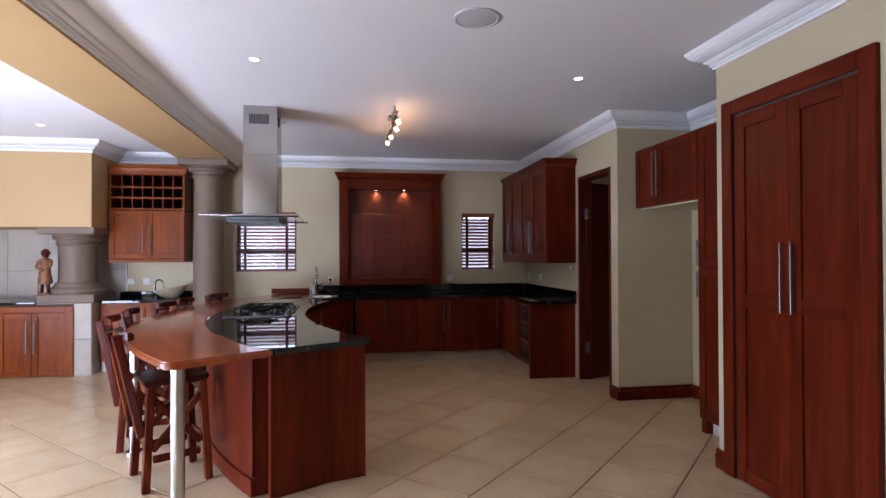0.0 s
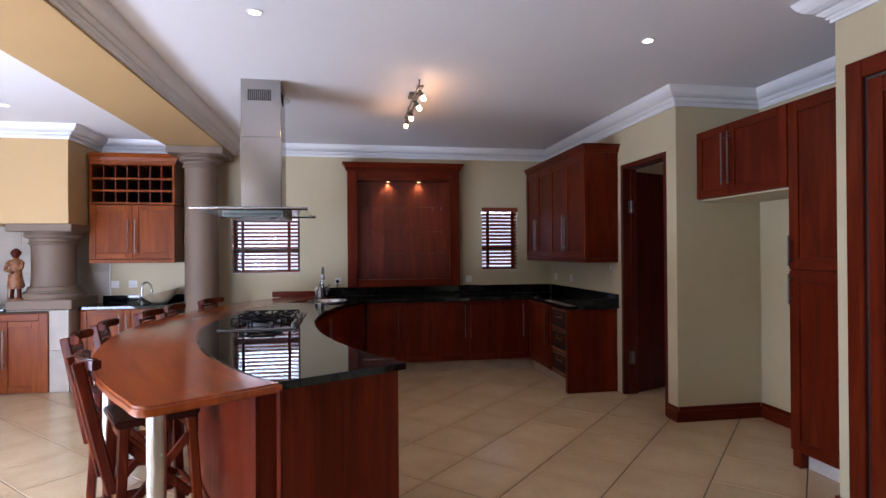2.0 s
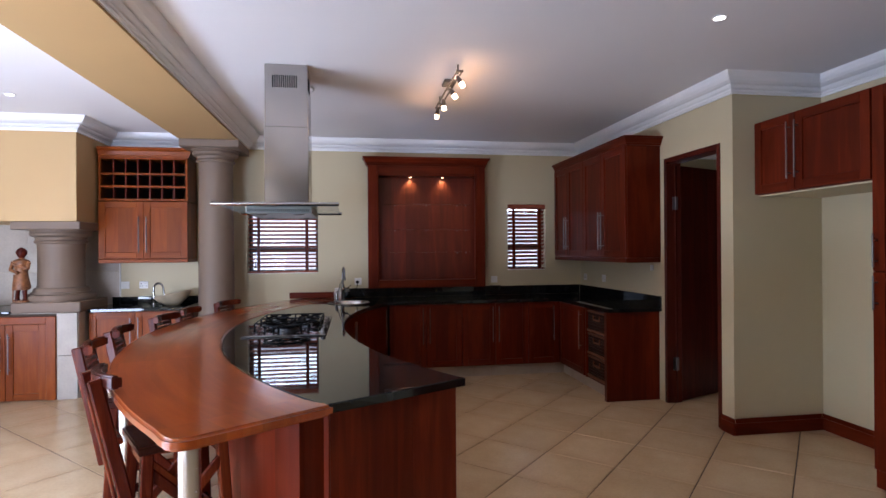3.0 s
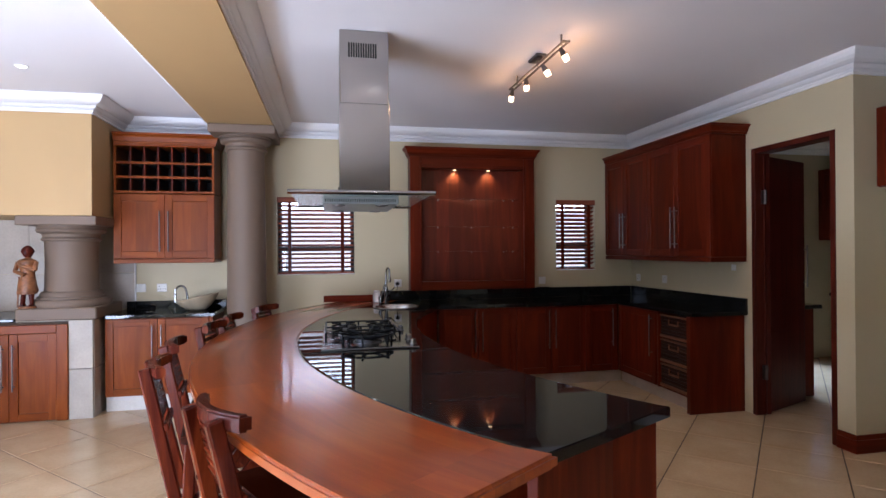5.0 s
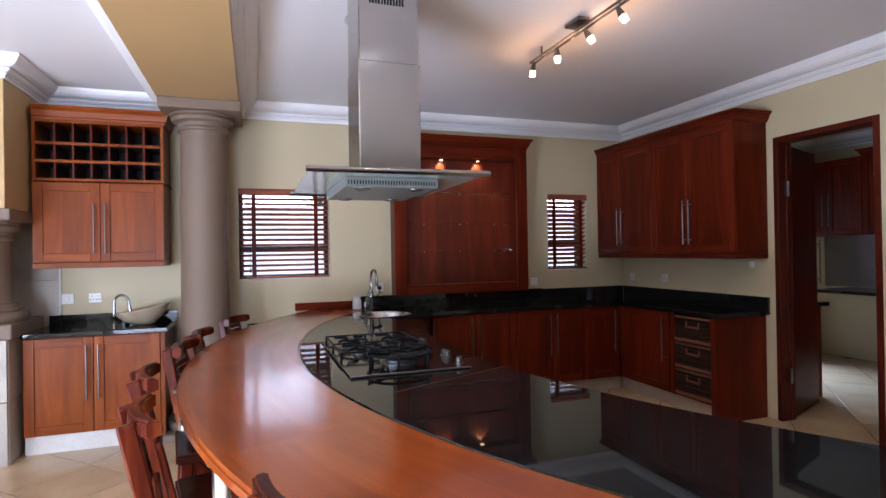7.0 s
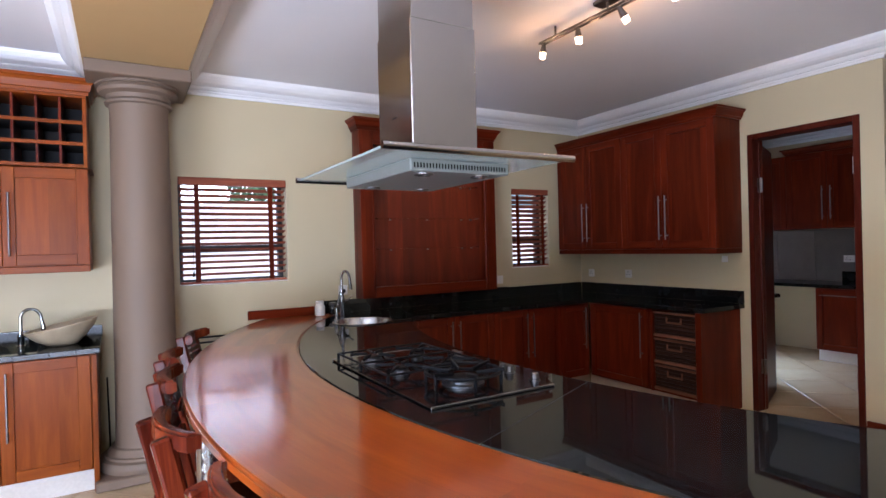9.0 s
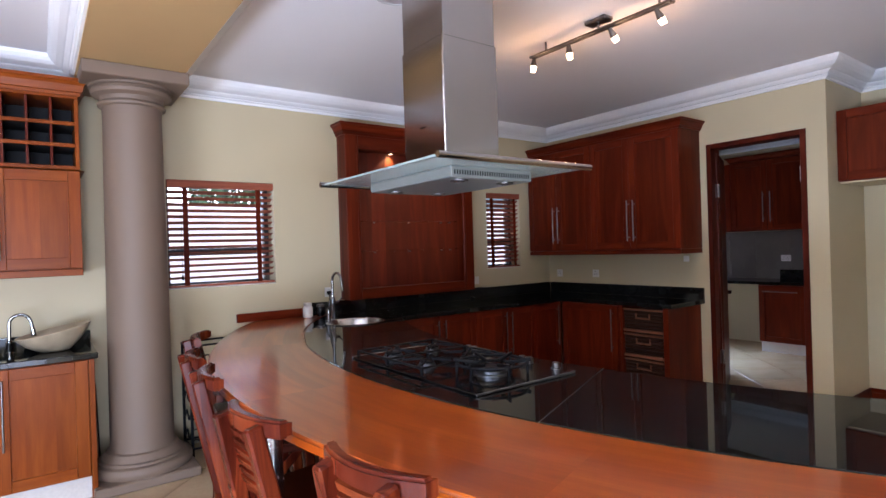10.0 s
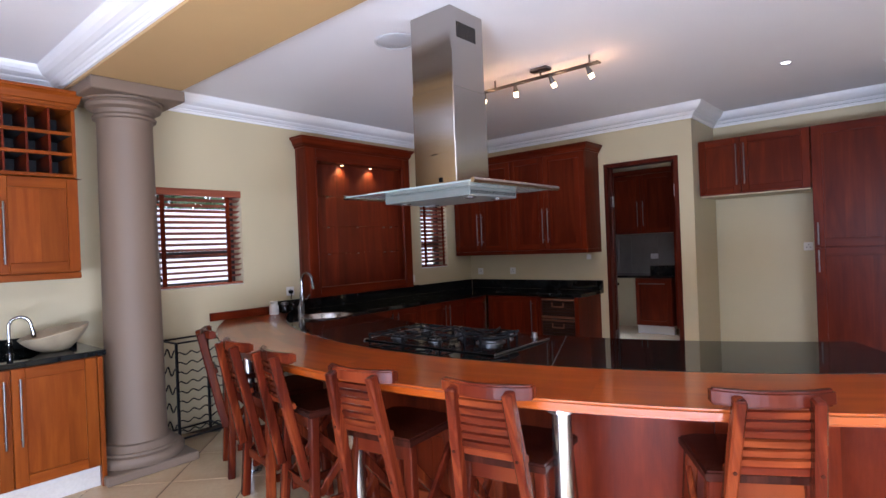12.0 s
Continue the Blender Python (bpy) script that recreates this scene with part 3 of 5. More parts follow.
# ---- columns ----
def column(cx, cy, z0, z1, label, r=0.171, half=0.272, tall=True):
    t = thing("column", (cx, cy, z0), label, "column")
    part("plinth", B(cx - half, cx + half, cy - half, cy + half, z0, z0 + (0.055 if tall else 0.095), 0.008), TAUPE, t)
    b = z0 + (0.055 if tall else 0.095)
    h = z1 - 0.075 - b
    e = 0.09 if tall else 0.075
    prof = [(half * 0.97, 0), (half, 0.02), (half, 0.04), (half * 0.955, 0.058), (half * 0.86, 0.064), (half * 0.86, 0.078), (half * 0.80, 0.082), (r + 0.035, 0.100), (r + 0.025, 0.118), (r + 0.006, 0.124), (r + 0.002, 0.16)]
    if tall:
        prof += [(r - 0.004, h * 0.5), (r - 0.012, h - 0.16)]
    else:
        prof += [(r - 0.002, h * 0.5), (r, h - 0.16)]
    rt = prof[-1][0]
    prof += [(rt + 0.004, h - 0.125), (rt + 0.022, h - 0.118), (rt + 0.026, h - 0.105), (rt + 0.012, h - 0.09), (rt + 0.018, h - 0.066), (rt + 0.052, h - 0.052), (rt + 0.060, h - 0.034), (rt + 0.052, h - 0.016), (rt + e - 0.02, h - 0.012), (rt + e - 0.02, h)]
    part("shaft", lathe(bmesh.new(), prof, (cx, cy, b), 56), TAUPE, t, smooth=True)
    part("abacus", B(cx - half, cx + half, cy - half, cy + half, z1 - 0.075, z1 - 0.001, 0.006), TAUPE, t)


column(-2.03, 8.255, 0, BZ, "tall round taupe column with moulded base and capital")

# ---- island ----
SINK = (-0.72, 7.96)


def bar_outline():
    a_far = arc_angle(BAR_C, BAR_R, BACK - 0.002)
    out = arc(BAR_C, BAR_R, a_far, arc_angle(BAR_C, BAR_R, 4.17), 46)
    out += [(-1.232, 4.116), (-1.210, 4.085), (-1.184, 4.067), (-1.154, 4.064), (-1.124, 4.076)]
    out.append((-0.752, 4.333))
    out += arc(JOINT_C, JOINT_R, arc_angle(JOINT_C, JOINT_R, 4.333), arc_angle(JOINT_C, JOINT_R, BACK - 0.002), 44)[1:]
    return out


def granite_outline():
    g = 0.0015
    out = arc(JOINT_C, JOINT_R - g, arc_angle(JOINT_C, JOINT_R, BACK - 0.002), arc_angle(JOINT_C, JOINT_R, 4.337), 44)
    out.append((-0.235, 4.635))
    out += arc(IN_C, IN_R, arc_angle(IN_C, IN_R, 4.66), arc_angle(IN_C, IN_R, 7.97), 40)
    return out


bar = thing("bar_counter", (-1.2, 6.4, 0), "curved island bar with cherry panels under a wooden top", "kitchen island")
top_bm = slab(bmesh.new(), bar_outline(), TOP - 0.038, TOP, 0.009)
part("bar_top", top_bm, BARWOOD, bar, "glossy curved reddish wooden bar top", smooth=True, origin=Vector((0, 0, 0))).location = (1.2, -6.4, 0)
part("upstand", B(-1.36, -0.84, BACK - 0.022, BACK - 0.002, TOP + 0.001, TOP + 0.065, 0.003), CHERRY_H, bar)


def island_body():
    bm = bmesh.new()
    outer = arc(JOINT_C, JOINT_R - 0.02, arc_angle(JOINT_C, JOINT_R, BACK - 0.01), arc_angle(JOINT_C, JOINT_R, 4.47), 40)
    inner = arc(IN_C, IN_R + 0.03, arc_angle(IN_C, IN_R, 4.78), arc_angle(IN_C, IN_R, 8.0), 34)
    slab_with_hole(bm, outer + [(-0.27, 4.66)] + inner + [(-0.35, BACK - 0.01)], 0.0, TOP - 0.04, (*SINK, 0.19))
    part("body", bm, CHERRY, bar)
    # end panel and corner posts
    d = Vector((-0.235 + 0.752, 4.635 - 4.333, 0)).normalized()
    n = Vector((d.y, -d.x, 0))
    end = Face((-0.775, 4.44, 0), d, n)
    w = 0.528
    bm = bmesh.new()
    end.box(bm, 0.0, w, -0.01, 0.02, 0.0, TOP - 0.042, 0.003)
    part("end_panel", bm, CHERRY, bar, "plain dark cherry end panel")
    bm = bmesh.new()
    end.box(bm, -0.008, 0.0, -0.015, 0.022, 0.0, TOP - 0.042, 0.002)
    part("corner_post", bm, CHERRY, bar)
    bm = bmesh.new()
    end.box(bm, w, w + 0.012, -0.20, 0.0, 0.30, TOP - 0.042, 0.002)
    part("corner_post", bm, CHERRY, bar)
    # curved panels and skirting on the stool side
    a0, a1 = arc_angle(JOINT_C, JOINT_R, 4.465), arc_angle(JOINT_C, JOINT_R, 8.45)
    k = 7
    for i in range(k):
        b0, b1 = a0 + (a1 - a0) * i / k + 0.02, a0 + (a1 - a0) * (i + 1) / k - 0.02
        bm = bmesh.new()
        slab(bm, arc(JOINT_C, JOINT_R - 0.002, b0, b1, 8) + arc(JOINT_C, JOINT_R - 0.021, b1, b0, 8), 0.105, TOP - 0.042)
        part("curved_panel", bm, CHERRY, bar)
    bm = bmesh.new()
    slab(bm, arc(JOINT_C, JOINT_R + 0.006, a0, a1, 40) + arc(JOINT_C, JOINT_R - 0.021, a1, a0, 40), 0.0, 0.095, 0.003)
    part("skirting", bm, CHERRY_H, bar)


island_body()
for x, y in ((-1.18, 4.235), (-1.765, 5.31), (-1.945, 6.16), (-1.66, 7.50)):
    post = bmesh.new()
    cyl(post, (x, y, 0), (x, y, TOP - 0.038), 0.033, 28)
    cyl(post, (x, y, 0), (x, y, 0.012), 0.052, 28)
    cyl(post, (x, y, TOP - 0.05), (x, y, TOP - 0.038), 0.05, 28)
    part("support_post", post, BOWLSTEEL, bar, "polished steel support post", smooth=True)

slab_thing = thing("granite_worktop", (-0.9, 6.3, TOP - 0.035), "polished black granite worktop of the island and back run", "worktop")
part("island_slab", slab_with_hole(bmesh.new(), granite_outline() + [(-0.36, BACK - 0.002)], TOP - 0.034, TOP - 0.001, (*SINK, 0.19), 0.004), GRANITE, slab_thing)
part("back_slab", slab(bmesh.new(), [(-0.358, BACK - 0.002), (-0.358, 7.97), (1.47, 7.97), (1.47, 6.87), (RIGHT - 0.002, 6.87), (RIGHT - 0.002, BACK - 0.002)], TOP - 0.034, TOP - 0.001, 0.004), GRANITE, slab_thing)
part("seam", beam_between(bmesh.new(), (-0.70, 5.86, TOP - 0.0014), (-1.42, 5.545, TOP - 0.0014), 0.0022, 0.0012, (0.4, -0.9, 0), 0.0), GUNMETAL, slab_thing, "fine joint between two slabs")
ups = bmesh.new()
box(ups, -0.80, RIGHT - 0.024, BACK - 0.024, BACK - 0.002, TOP, TOP + 0.10, 0.002)
box(ups, RIGHT - 0.024, RIGHT - 0.002, 6.87, BACK - 0.026, TOP, TOP + 0.10, 0.002)
part("upstand", ups, GRANITE, slab_thing)

# ---- base cabinets ----
back_face = Face((-0.36, 8.03, 0), (1, 0, 0), (0, -1, 0))
right_face = Face((1.50, 8.03, 0), (0, -1, 0), (-1, 0, 0))
Z0, Z1 = 0.125, TOP - 0.042


def base_unit(face, u0, u1, depth, label, doors):
    c = face.at((u0 + u1) / 2, 0, 0)
    t = thing("base_cabinet", (c.x, c.y, 0), label, "cabinet", "kitchen base cabinets")
    bm = bmesh.new()
    face.box(bm, u0 + 0.001, u1 - 0.001, -depth, -0.001, 0.12, TOP - 0.036)
    part("body", bm, CHERRY, t)
    for a, b, h in doors:
        shaker_door(t, face, a + 0.002, b - 0.002, Z0, Z1, (h, 0.37, 0.735) if h is not None else None)
    return t


base_unit(back_face, 0.04, 0.79, 0.54, "cherry base cabinet with two framed doors", [(0.04, 0.415, 0.38), (0.415, 0.79, 0.45)])
base_unit(back_face, 0.79, 1.50, 0.54, "cherry base cabinet with two framed doors", [(0.79, 1.145, 1.11), (1.145, 1.50, 1.175)])
base_unit(back_face, 1.50, 1.855, 0.54, "cherry corner cabinet with a single framed door", [(1.50, 1.835, 1.77)])
base_unit(right_face, 0.03, 0.67, 0.44, "cherry corner cabinet with a wide framed door", [(0.03, 0.65, 0.605)])
baskets = thing("basket_unit", (1.6, 7.15, 0), "cherry base unit with three wicker pull-out baskets", "cabinet")
bm = bmesh.new()
right_face.box(bm, 0.675, 0.695, -0.44, 0.018, 0.12, TOP - 0.036, 0.002)
right_face.box(bm, 0.695, 1.075, -0.44, 0.0, 0.12, 0.14)
right_face.box(bm, 0.695, 1.075, -0.44, -0.42, 0.14, TOP - 0.036)
for z in (0.345, 0.565):
    right_face.box(bm, 0.695, 1.075, -0.44, -0.40, z - 0.01, z + 0.005)
part("carcass", bm, CHERRY, baskets)
bm = bmesh.new()
right_face.box(bm, 1.078, 1.125, -0.475, 0.02, 0.0, TOP - 0.036, 0.002)
part("end_panel", bm, CHERRY, baskets, "plain dark cherry end panel")
for z in (0.150, 0.360, 0.570):
    bm = bmesh.new()
    right_face.box(bm, 0.70, 1.07, -0.36, -0.013, z, z + 0.165, 0.01)
    basket = part("basket", bm, WICKER, baskets, "dark woven basket drawer")
    for k in range(6):
        zz = z + 0.028 * k
        for a, b in ((0.705, 0.83), (0.94, 1.065)) if k == 4 else ((0.705, 1.065),):
            bm = bmesh.new()
            right_face.box(bm, a, b, -0.0125, 0.004, zz, zz + 0.024, 0.004)
            part("woven_band", bm, WICKER, basket)
    bm = bmesh.new()
    right_face.box(bm, 0.815, 0.955, -0.010, 0.008, z + 0.098, z + 0.112, 0.003)
    right_face.box(bm, 0.815, 0.829, -0.010, 0.008, z + 0.112, z + 0.150, 0.003)
    right_face.box(bm, 0.941, 0.955, -0.010, 0.008, z + 0.112, z + 0.150, 0.003)
    part("handle_loop", bm, RIM, basket, "paler woven edge round the grip hole")
    bm = bmesh.new()
    right_face.box(bm, 0.70, 1.07, -0.018, 0.012, z - 0.012, z + 0.012, 0.004)
    part("bottom_rim", bm, RIM, basket)
    bm = bmesh.new()
    right_face.box(bm, 0.70, 1.07, -0.018, 0.010, z + 0.168, z + 0.185, 0.004)
    part("rim", bm, RIM, basket)
plinth = thing("cabinet_plinth", (1.0, 8.1, 0), "pale tiled plinth under the base cabinets", "plinth", kind="structure")
bm = bmesh.new()
box(bm, -0.45, 1.552, 8.085, 8.11, 0.0, 0.119)
box(bm, 1.555, 1.58, 6.957, 8.083, 0.0, 0.119)
part("plinth_board", bm, PLINTH, plinth)
isl_in = thing("island_cabinet", (-0.6, 6.3, 0), "curved row of cherry doors on the cook's side of the island", "cabinet")
a0, a1 = arc_angle(IN_C, IN_R, 4.80), arc_angle(IN_C, IN_R, 7.92)
for i in range(7):
    b0, b1 = a0 + (a1 - a0) * i / 7 + 0.06, a0 + (a1 - a0) * (i + 1) / 7 - 0.06
    bm = bmesh.new()
    slab(bm, arc(IN_C, IN_R + 0.012, b0, b1, 5) + arc(IN_C, IN_R + 0.029, b1, b0, 5), Z0, Z1, 0.002)
    door = part("door", bm, CHERRY, isl_in)
    ang = b1 - 0.45 if i % 2 == 0 else b0 + 0.45
    (hx, hy), = arc(IN_C, IN_R - 0.018, ang, ang, 1)[:1]
    part("handle", cyl(bmesh.new(), (hx, hy, 0.37), (hx, hy, 0.735), 0.006), SATIN, door, "brushed steel bar handle", smooth=True)

# ---- upper cabinets ----
up_face = Face((1.665, 8.59, 0), (0, -1, 0), (-1, 0, 0))


def crown(face, u0, u1, depth, z0, z1, over=0.05, left=True, right=True):
    """A crown moulding on three sides of a cabinet top."""
    bm = bmesh.new()
    h = z1 - z0
    prof = [(0.0, 0.0), (0.012, 0.0), (0.014, 0.2 * h), (0.022, 0.24 * h), (over * 0.62, 0.62 * h), (over * 0.85, 0.78 * h), (over, 0.82 * h), (over, h), (0.0, h)]
    line = [(u0, -depth, -1, 0), (u0, 0.0, -1, 1), (u1, 0.0, 1, 1), (u1, -depth, 1, 0)]
    rings = []
    for u, w, su, sw in line:
        rings.append([bm.verts.new(face.at(u + su * a * (1 if (su < 0 and left) or (su > 0 and right) else 0), w + sw * a, z0 + z)) for a, z in prof])
    k = len(prof)
    for a, b in zip(rings, rings[1:]):
        for j in range(k):
            bm.faces.new((a[j], b[j], b[(j + 1) % k], a[(j + 1) % k]))
    bm.faces.new(rings[0])
    bm.faces.new(rings[-1][::-1])
    bmesh.ops.remove_doubles(bm, verts=bm.verts, dist=0.0001)
    face.box(bm, u0 + 0.001, u1 - 0.001, -depth + 0.001, -0.001, z1 - 0.012, z1 - 0.002)
    return bm


def wall_cabinet(name, face, u0, u1, depth, z0, z1, ztop, doors, label, mat, mat_h, group="", **k):
    c = face.at((u0 + u1) / 2, -depth, z0)
    t = thing(name, (c.x, c.y, z0), label, "cabinet", group)
    bm = bmesh.new()
    face.box(bm, u0 + 0.001, u1 - 0.001, -depth + 0.002, -0.001, z0 + 0.04, z1)
    part("body", bm, mat, t)
    bm = bmesh.new()
    face.box(bm, u0, u1, -depth + 0.002, 0.018, z0, z0 + 0.039, 0.003)
    part("bottom_rail", bm, mat_h, t)
    for a, b, h in doors:
        shaker_door(t, face, a + 0.0015, b - 0.0015, z0 + 0.045, z1 - 0.003, (h, 1.32, 1.675) if h is not None else None, mat, mat_h)
    part("crown", crown(face, u0, u1, depth, z1, ztop, **k), mat_h, t)
    return t


wall_cabinet("wall_cabinet", up_face, 0.03, 0.83, 0.312, 1.205, 2.225, 2.30, [(0.03, 0.41, 0.385), (0.41, 0.83, 0.445)], "cherry wall cabinet with framed doors and crown", CHERRY, CHERRY_H, "kitchen wall cabinets", left=False, right=False)
wall_cabinet("wall_cabinet", up_face, 0.83, 1.715, 0.312, 1.205, 2.225, 2.30, [(0.83, 1.245, 1.24), (1.245, 1.715, 1.30)], "cherry wall cabinet with framed doors and crown", CHERRY, CHERRY_H, "kitchen wall cabinets", left=False)

# overhead and tall cabinets beside the pantry
tall_face = Face((2.17, 6.01, 0), (0, -1, 0), (-1, 0, 0))
t = thing("overhead_cabinet", (2.45, 5.5, 1.70), "cherry overhead cabinet above the empty fridge space", "cabinet")
bm = bmesh.new()
tall_face.box(bm, 0.058, 0.945, -0.525, -0.001, 1.70, 2.215)
part("body", bm, CHERRY, t)
for a, b, h in ((0.058, 0.415, 0.385), (0.415, 0.945, 0.45)):
    shaker_door(t, tall_face, a + 0.002, b - 0.002, 1.705, 2.21, (h, 1.78, 2.15))
part("underside", B(2.18, 2.69, 5.075, 5.945, 1.688, 1.699), CREAM, t)
t = thing("tall_cabinet", (2.45, 4.75, 0), "tall cherry larder cabinet beside the fridge space", "cabinet")
bm = bmesh.new()
tall_face.box(bm, 0.95, 1.585, -0.525, -0.001, 0.10, 2.215)
tall_face.box(bm, 0.95, 1.01, -0.525, 0.0, 0.0, 0.10)
part("body", bm, CHERRY, t)
bm = bmesh.new()
tall_face.box(bm, 1.012, 1.585, -0.5, -0.05, 0.0, 0.099)
part("plinth_board", bm, KICK, t)
shaker_door(t, tall_face, 0.955, 1.582, 1.195, 2.21, (0.985, 1.215, 1.40), rail=0.07)
shaker_door(t, tall_face, 0.955, 1.582, 0.105, 1.19, (0.985, 0.985, 1.17), rail=0.07)

# pantry doors
pf = Face((PAN_X, 4.345, 0), (0, -1, 0), (-1, 0, 0))
t = thing("pantry", (PAN_X, 3.85, 0), "built-in pantry with two tall cherry doors and frame", "pantry")
bm = bmesh.new()
pf.box(bm, 0.0, 0.085, -0.06, 0.028, 0.0, 2.185, 0.004)
pf.box(bm, 0.895, 0.98, -0.06, 0.028, 0.0, 2.185, 0.004)
part("frame", bm, CHERRY, t)
bm = bmesh.new()
pf.box(bm, 0.0855, 0.8945, -0.06, 0.028, 2.10, 2.185, 0.004)
part("head_frame", bm, CHERRY_H, t)
bm = bmesh.new()
pf.box(bm, 0.0855, 0.097, -0.03, 0.008, 0.0, 2.10)
pf.box(bm, 0.883, 0.8945, -0.03, 0.008, 0.0, 2.10)
pf.box(bm, 0.097, 0.883, -0.03, 0.008, 2.088, 2.0995)
part("seal_strip", bm, SATIN, t, "thin pale strip round the doors")
pin = Face((PAN_X + 0.018, 4.345, 0), (0, -1, 0), (-1, 0, 0))
for a, b, h in ((0.098, 0.489, 0.455), (0.491, 0.882, 0.525)):
    shaker_door(t, pin, a, b, 0.008, 2.085, (h, 0.99, 1.355), rail=0.075, mid=1.03, thick=0.03)

# skirting boards and door
sk = thing("baseboard", (2.3, 6.0, 0), "dark stained wooden skirting board in the recess", "skirting", kind="structure")
bm = bmesh.new()
for x0, x1, y0, y1 in ((RIGHT - 0.018, RIGHT - 0.001, ALC_Y - 0.018, DOOR_Y0 - 0.004), (RIGHT - 0.001, ALC_X - 0.019, ALC_Y - 0.018, ALC_Y - 0.001), (ALC_X - 0.018, ALC_X - 0.001, 5.07, ALC_Y - 0.001), (PAN_X - 0.018, PAN_X - 0.001, 4.347, PAN_Y + 0.018), (PAN_X - 0.001, 2.16, PAN_Y + 0.001, PAN_Y + 0.018)):
    box(bm, x0, x1, y0, y1, 0.0, 0.085, 0.002)
    box(bm, x0 + 0.003, x1 - 0.003, y0 + 0.003, y1 - 0.003, 0.084, 0.118, 0.003)
part("board", bm, CHERRY_H, sk)

d = thing("door_1", (RIGHT, DOOR_Y1, 0), "dark stained wooden door standing open into the scullery", "door", kind="structure")
bm = bmesh.new()
for a, b in ((DOOR_Y0 + 0.001, DOOR_Y0 + 0.042), (DOOR_Y1 - 0.042, DOOR_Y1 - 0.001)):
    box(bm, RIGHT - 0.004, RIGHT + 0.134, a, b, 0.0, DOOR_H - 0.002, 0.003)
box(bm, RIGHT - 0.004, RIGHT + 0.134, DOOR_Y0 + 0.042, DOOR_Y1 - 0.042, DOOR_H - 0.042, DOOR_H - 0.002, 0.003)
part("door_frame", bm, DARKWOOD, d)
leaf_dir = Vector((0.93, 0.37, 0)).normalized()
leaf = Face((RIGHT + 0.075, DOOR_Y1 - 0.05, 0), leaf_dir, Vector((leaf_dir.y, -leaf_dir.x, 0)))
bm = bmesh.new()
leaf.box(bm, 0.0, 0.66, -0.04, 0.0, 0.008, 2.04, 0.003)
lf = part("leaf", bm, DARKWOOD, d)
for z in (0.28, 1.66):
    bm = bmesh.new()
    cyl(bm, leaf.at(-0.012, 0.012, z), leaf.at(-0.012, 0.012, z + 0.11), 0.009, 12)
    leaf.box(bm, -0.01, 0.03, 0.0005, 0.003, z, z + 0.11)
    box(bm, RIGHT + 0.05, RIGHT + 0.10, DOOR_Y1 - 0.045, DOOR_Y1 - 0.0425, z, z + 0.11)
    part("hinge", bm, SATIN, lf, "satin steel butt hinge")
hb = bmesh.new()
cyl(hb, leaf.at(0.635, 0.03, 0.98), leaf.at(0.635, 0.03, 1.34), 0.006)
for z in (1.02, 1.30):
    cyl(hb, leaf.at(0.635, 0.0, z), leaf.at(0.635, 0.03, z), 0.005, 8)
part("door_handle", hb, SATIN, lf)
for z, m_ in ((1.72, PLASTIC), (0.30, SATIN)):
    part("strike_plate", B(RIGHT + 0.01, RIGHT + 0.055, DOOR_Y0 + 0.0425, DOOR_Y0 + 0.050, z, z + 0.11, 0.001), m_, d)

# ---- extractor hood over the island ----
hood = thing("extractor_hood", (-1.09, 6.29, 1.60), "brushed steel island extractor with a flat glass canopy", "extractor hood")
GX0, GX1, GY0, GY1, GZ = -1.49, -0.775, 5.845, 6.73, 1.605
bm = bmesh.new()
CX0, CX1, CY0, CY1 = -1.24, -0.968, 6.15, 6.43
box(bm, CX0, CX1, CY0, CY1, 2.135, CEIL - 0.002, 0.004)
part("upper_duct", bm, STEEL, hood)
part("lower_duct", B(CX0 - 0.004, CX1 + 0.004, CY0 - 0.004, CY1 + 0.004, GZ + 0.014, 2.14, 0.004), STEEL, hood)
for k in range(12):
    x = -1.192 + 0.0135 * k
    part("vent_slot", B(x, x + 0.008, CY0 - 0.0015, CY0 + 0.004, 2.395, 2.475), BLACK, hood)
for k in range(8):
    y = 6.20 + 0.0145 * k
    part("vent_slot", B(CX1 - 0.004, CX1 + 0.0015, y, y + 0.008, 2.395, 2.475), BLACK, hood)
part("glass_canopy", B(GX0, GX1, GY0, GY1, GZ, GZ + 0.008, 0.001), CANOPY, hood, "flat green-tinted glass canopy")
for y in (GY0, GY1):
    part("edge_bar", cyl(bmesh.new(), (GX0 - 0.012, y, GZ + 0.004), (GX1 + 0.012, y, GZ + 0.004), 0.012, 14), STEEL, hood, "rounded steel edge bar", smooth=True)
part("neck", B(-1.27, -0.93, 6.00, 6.58, GZ + 0.0085, GZ + 0.013, 0.002), STEEL, hood)
part("motor_box", B(-1.335, -0.935, 5.995, 6.58, GZ - 0.042, GZ - 0.0005, 0.004), GREYSHELL, hood)
for k in range(32):
    x = -1.322 + 0.0118 * k
    part("grille_slot", B(x, x + 0.0048, 5.9935, 5.998, GZ - 0.031, GZ - 0.015), BLACK, hood)
for x, y in ((-1.25, 6.06), (-1.02, 6.06), (-1.25, 6.51), (-1.02, 6.51)):
    part("hood_lamp", lathe(bmesh.new(), [(0.034, 0.0), (0.034, -0.005), (0.022, -0.007), (0.020, -0.003)], (x, y, GZ - 0.0425), 20), SATIN, hood, smooth=True)
part("badge", B(CX0 - 0.0055, CX0 - 0.0042, 6.27, 6.31, 1.80, 1.805), BLACK, hood)
part("switch", B(CX0 - 0.010, CX0 - 0.0042, 6.24, 6.262, 1.655, 1.68, 0.002), BLACK, hood)

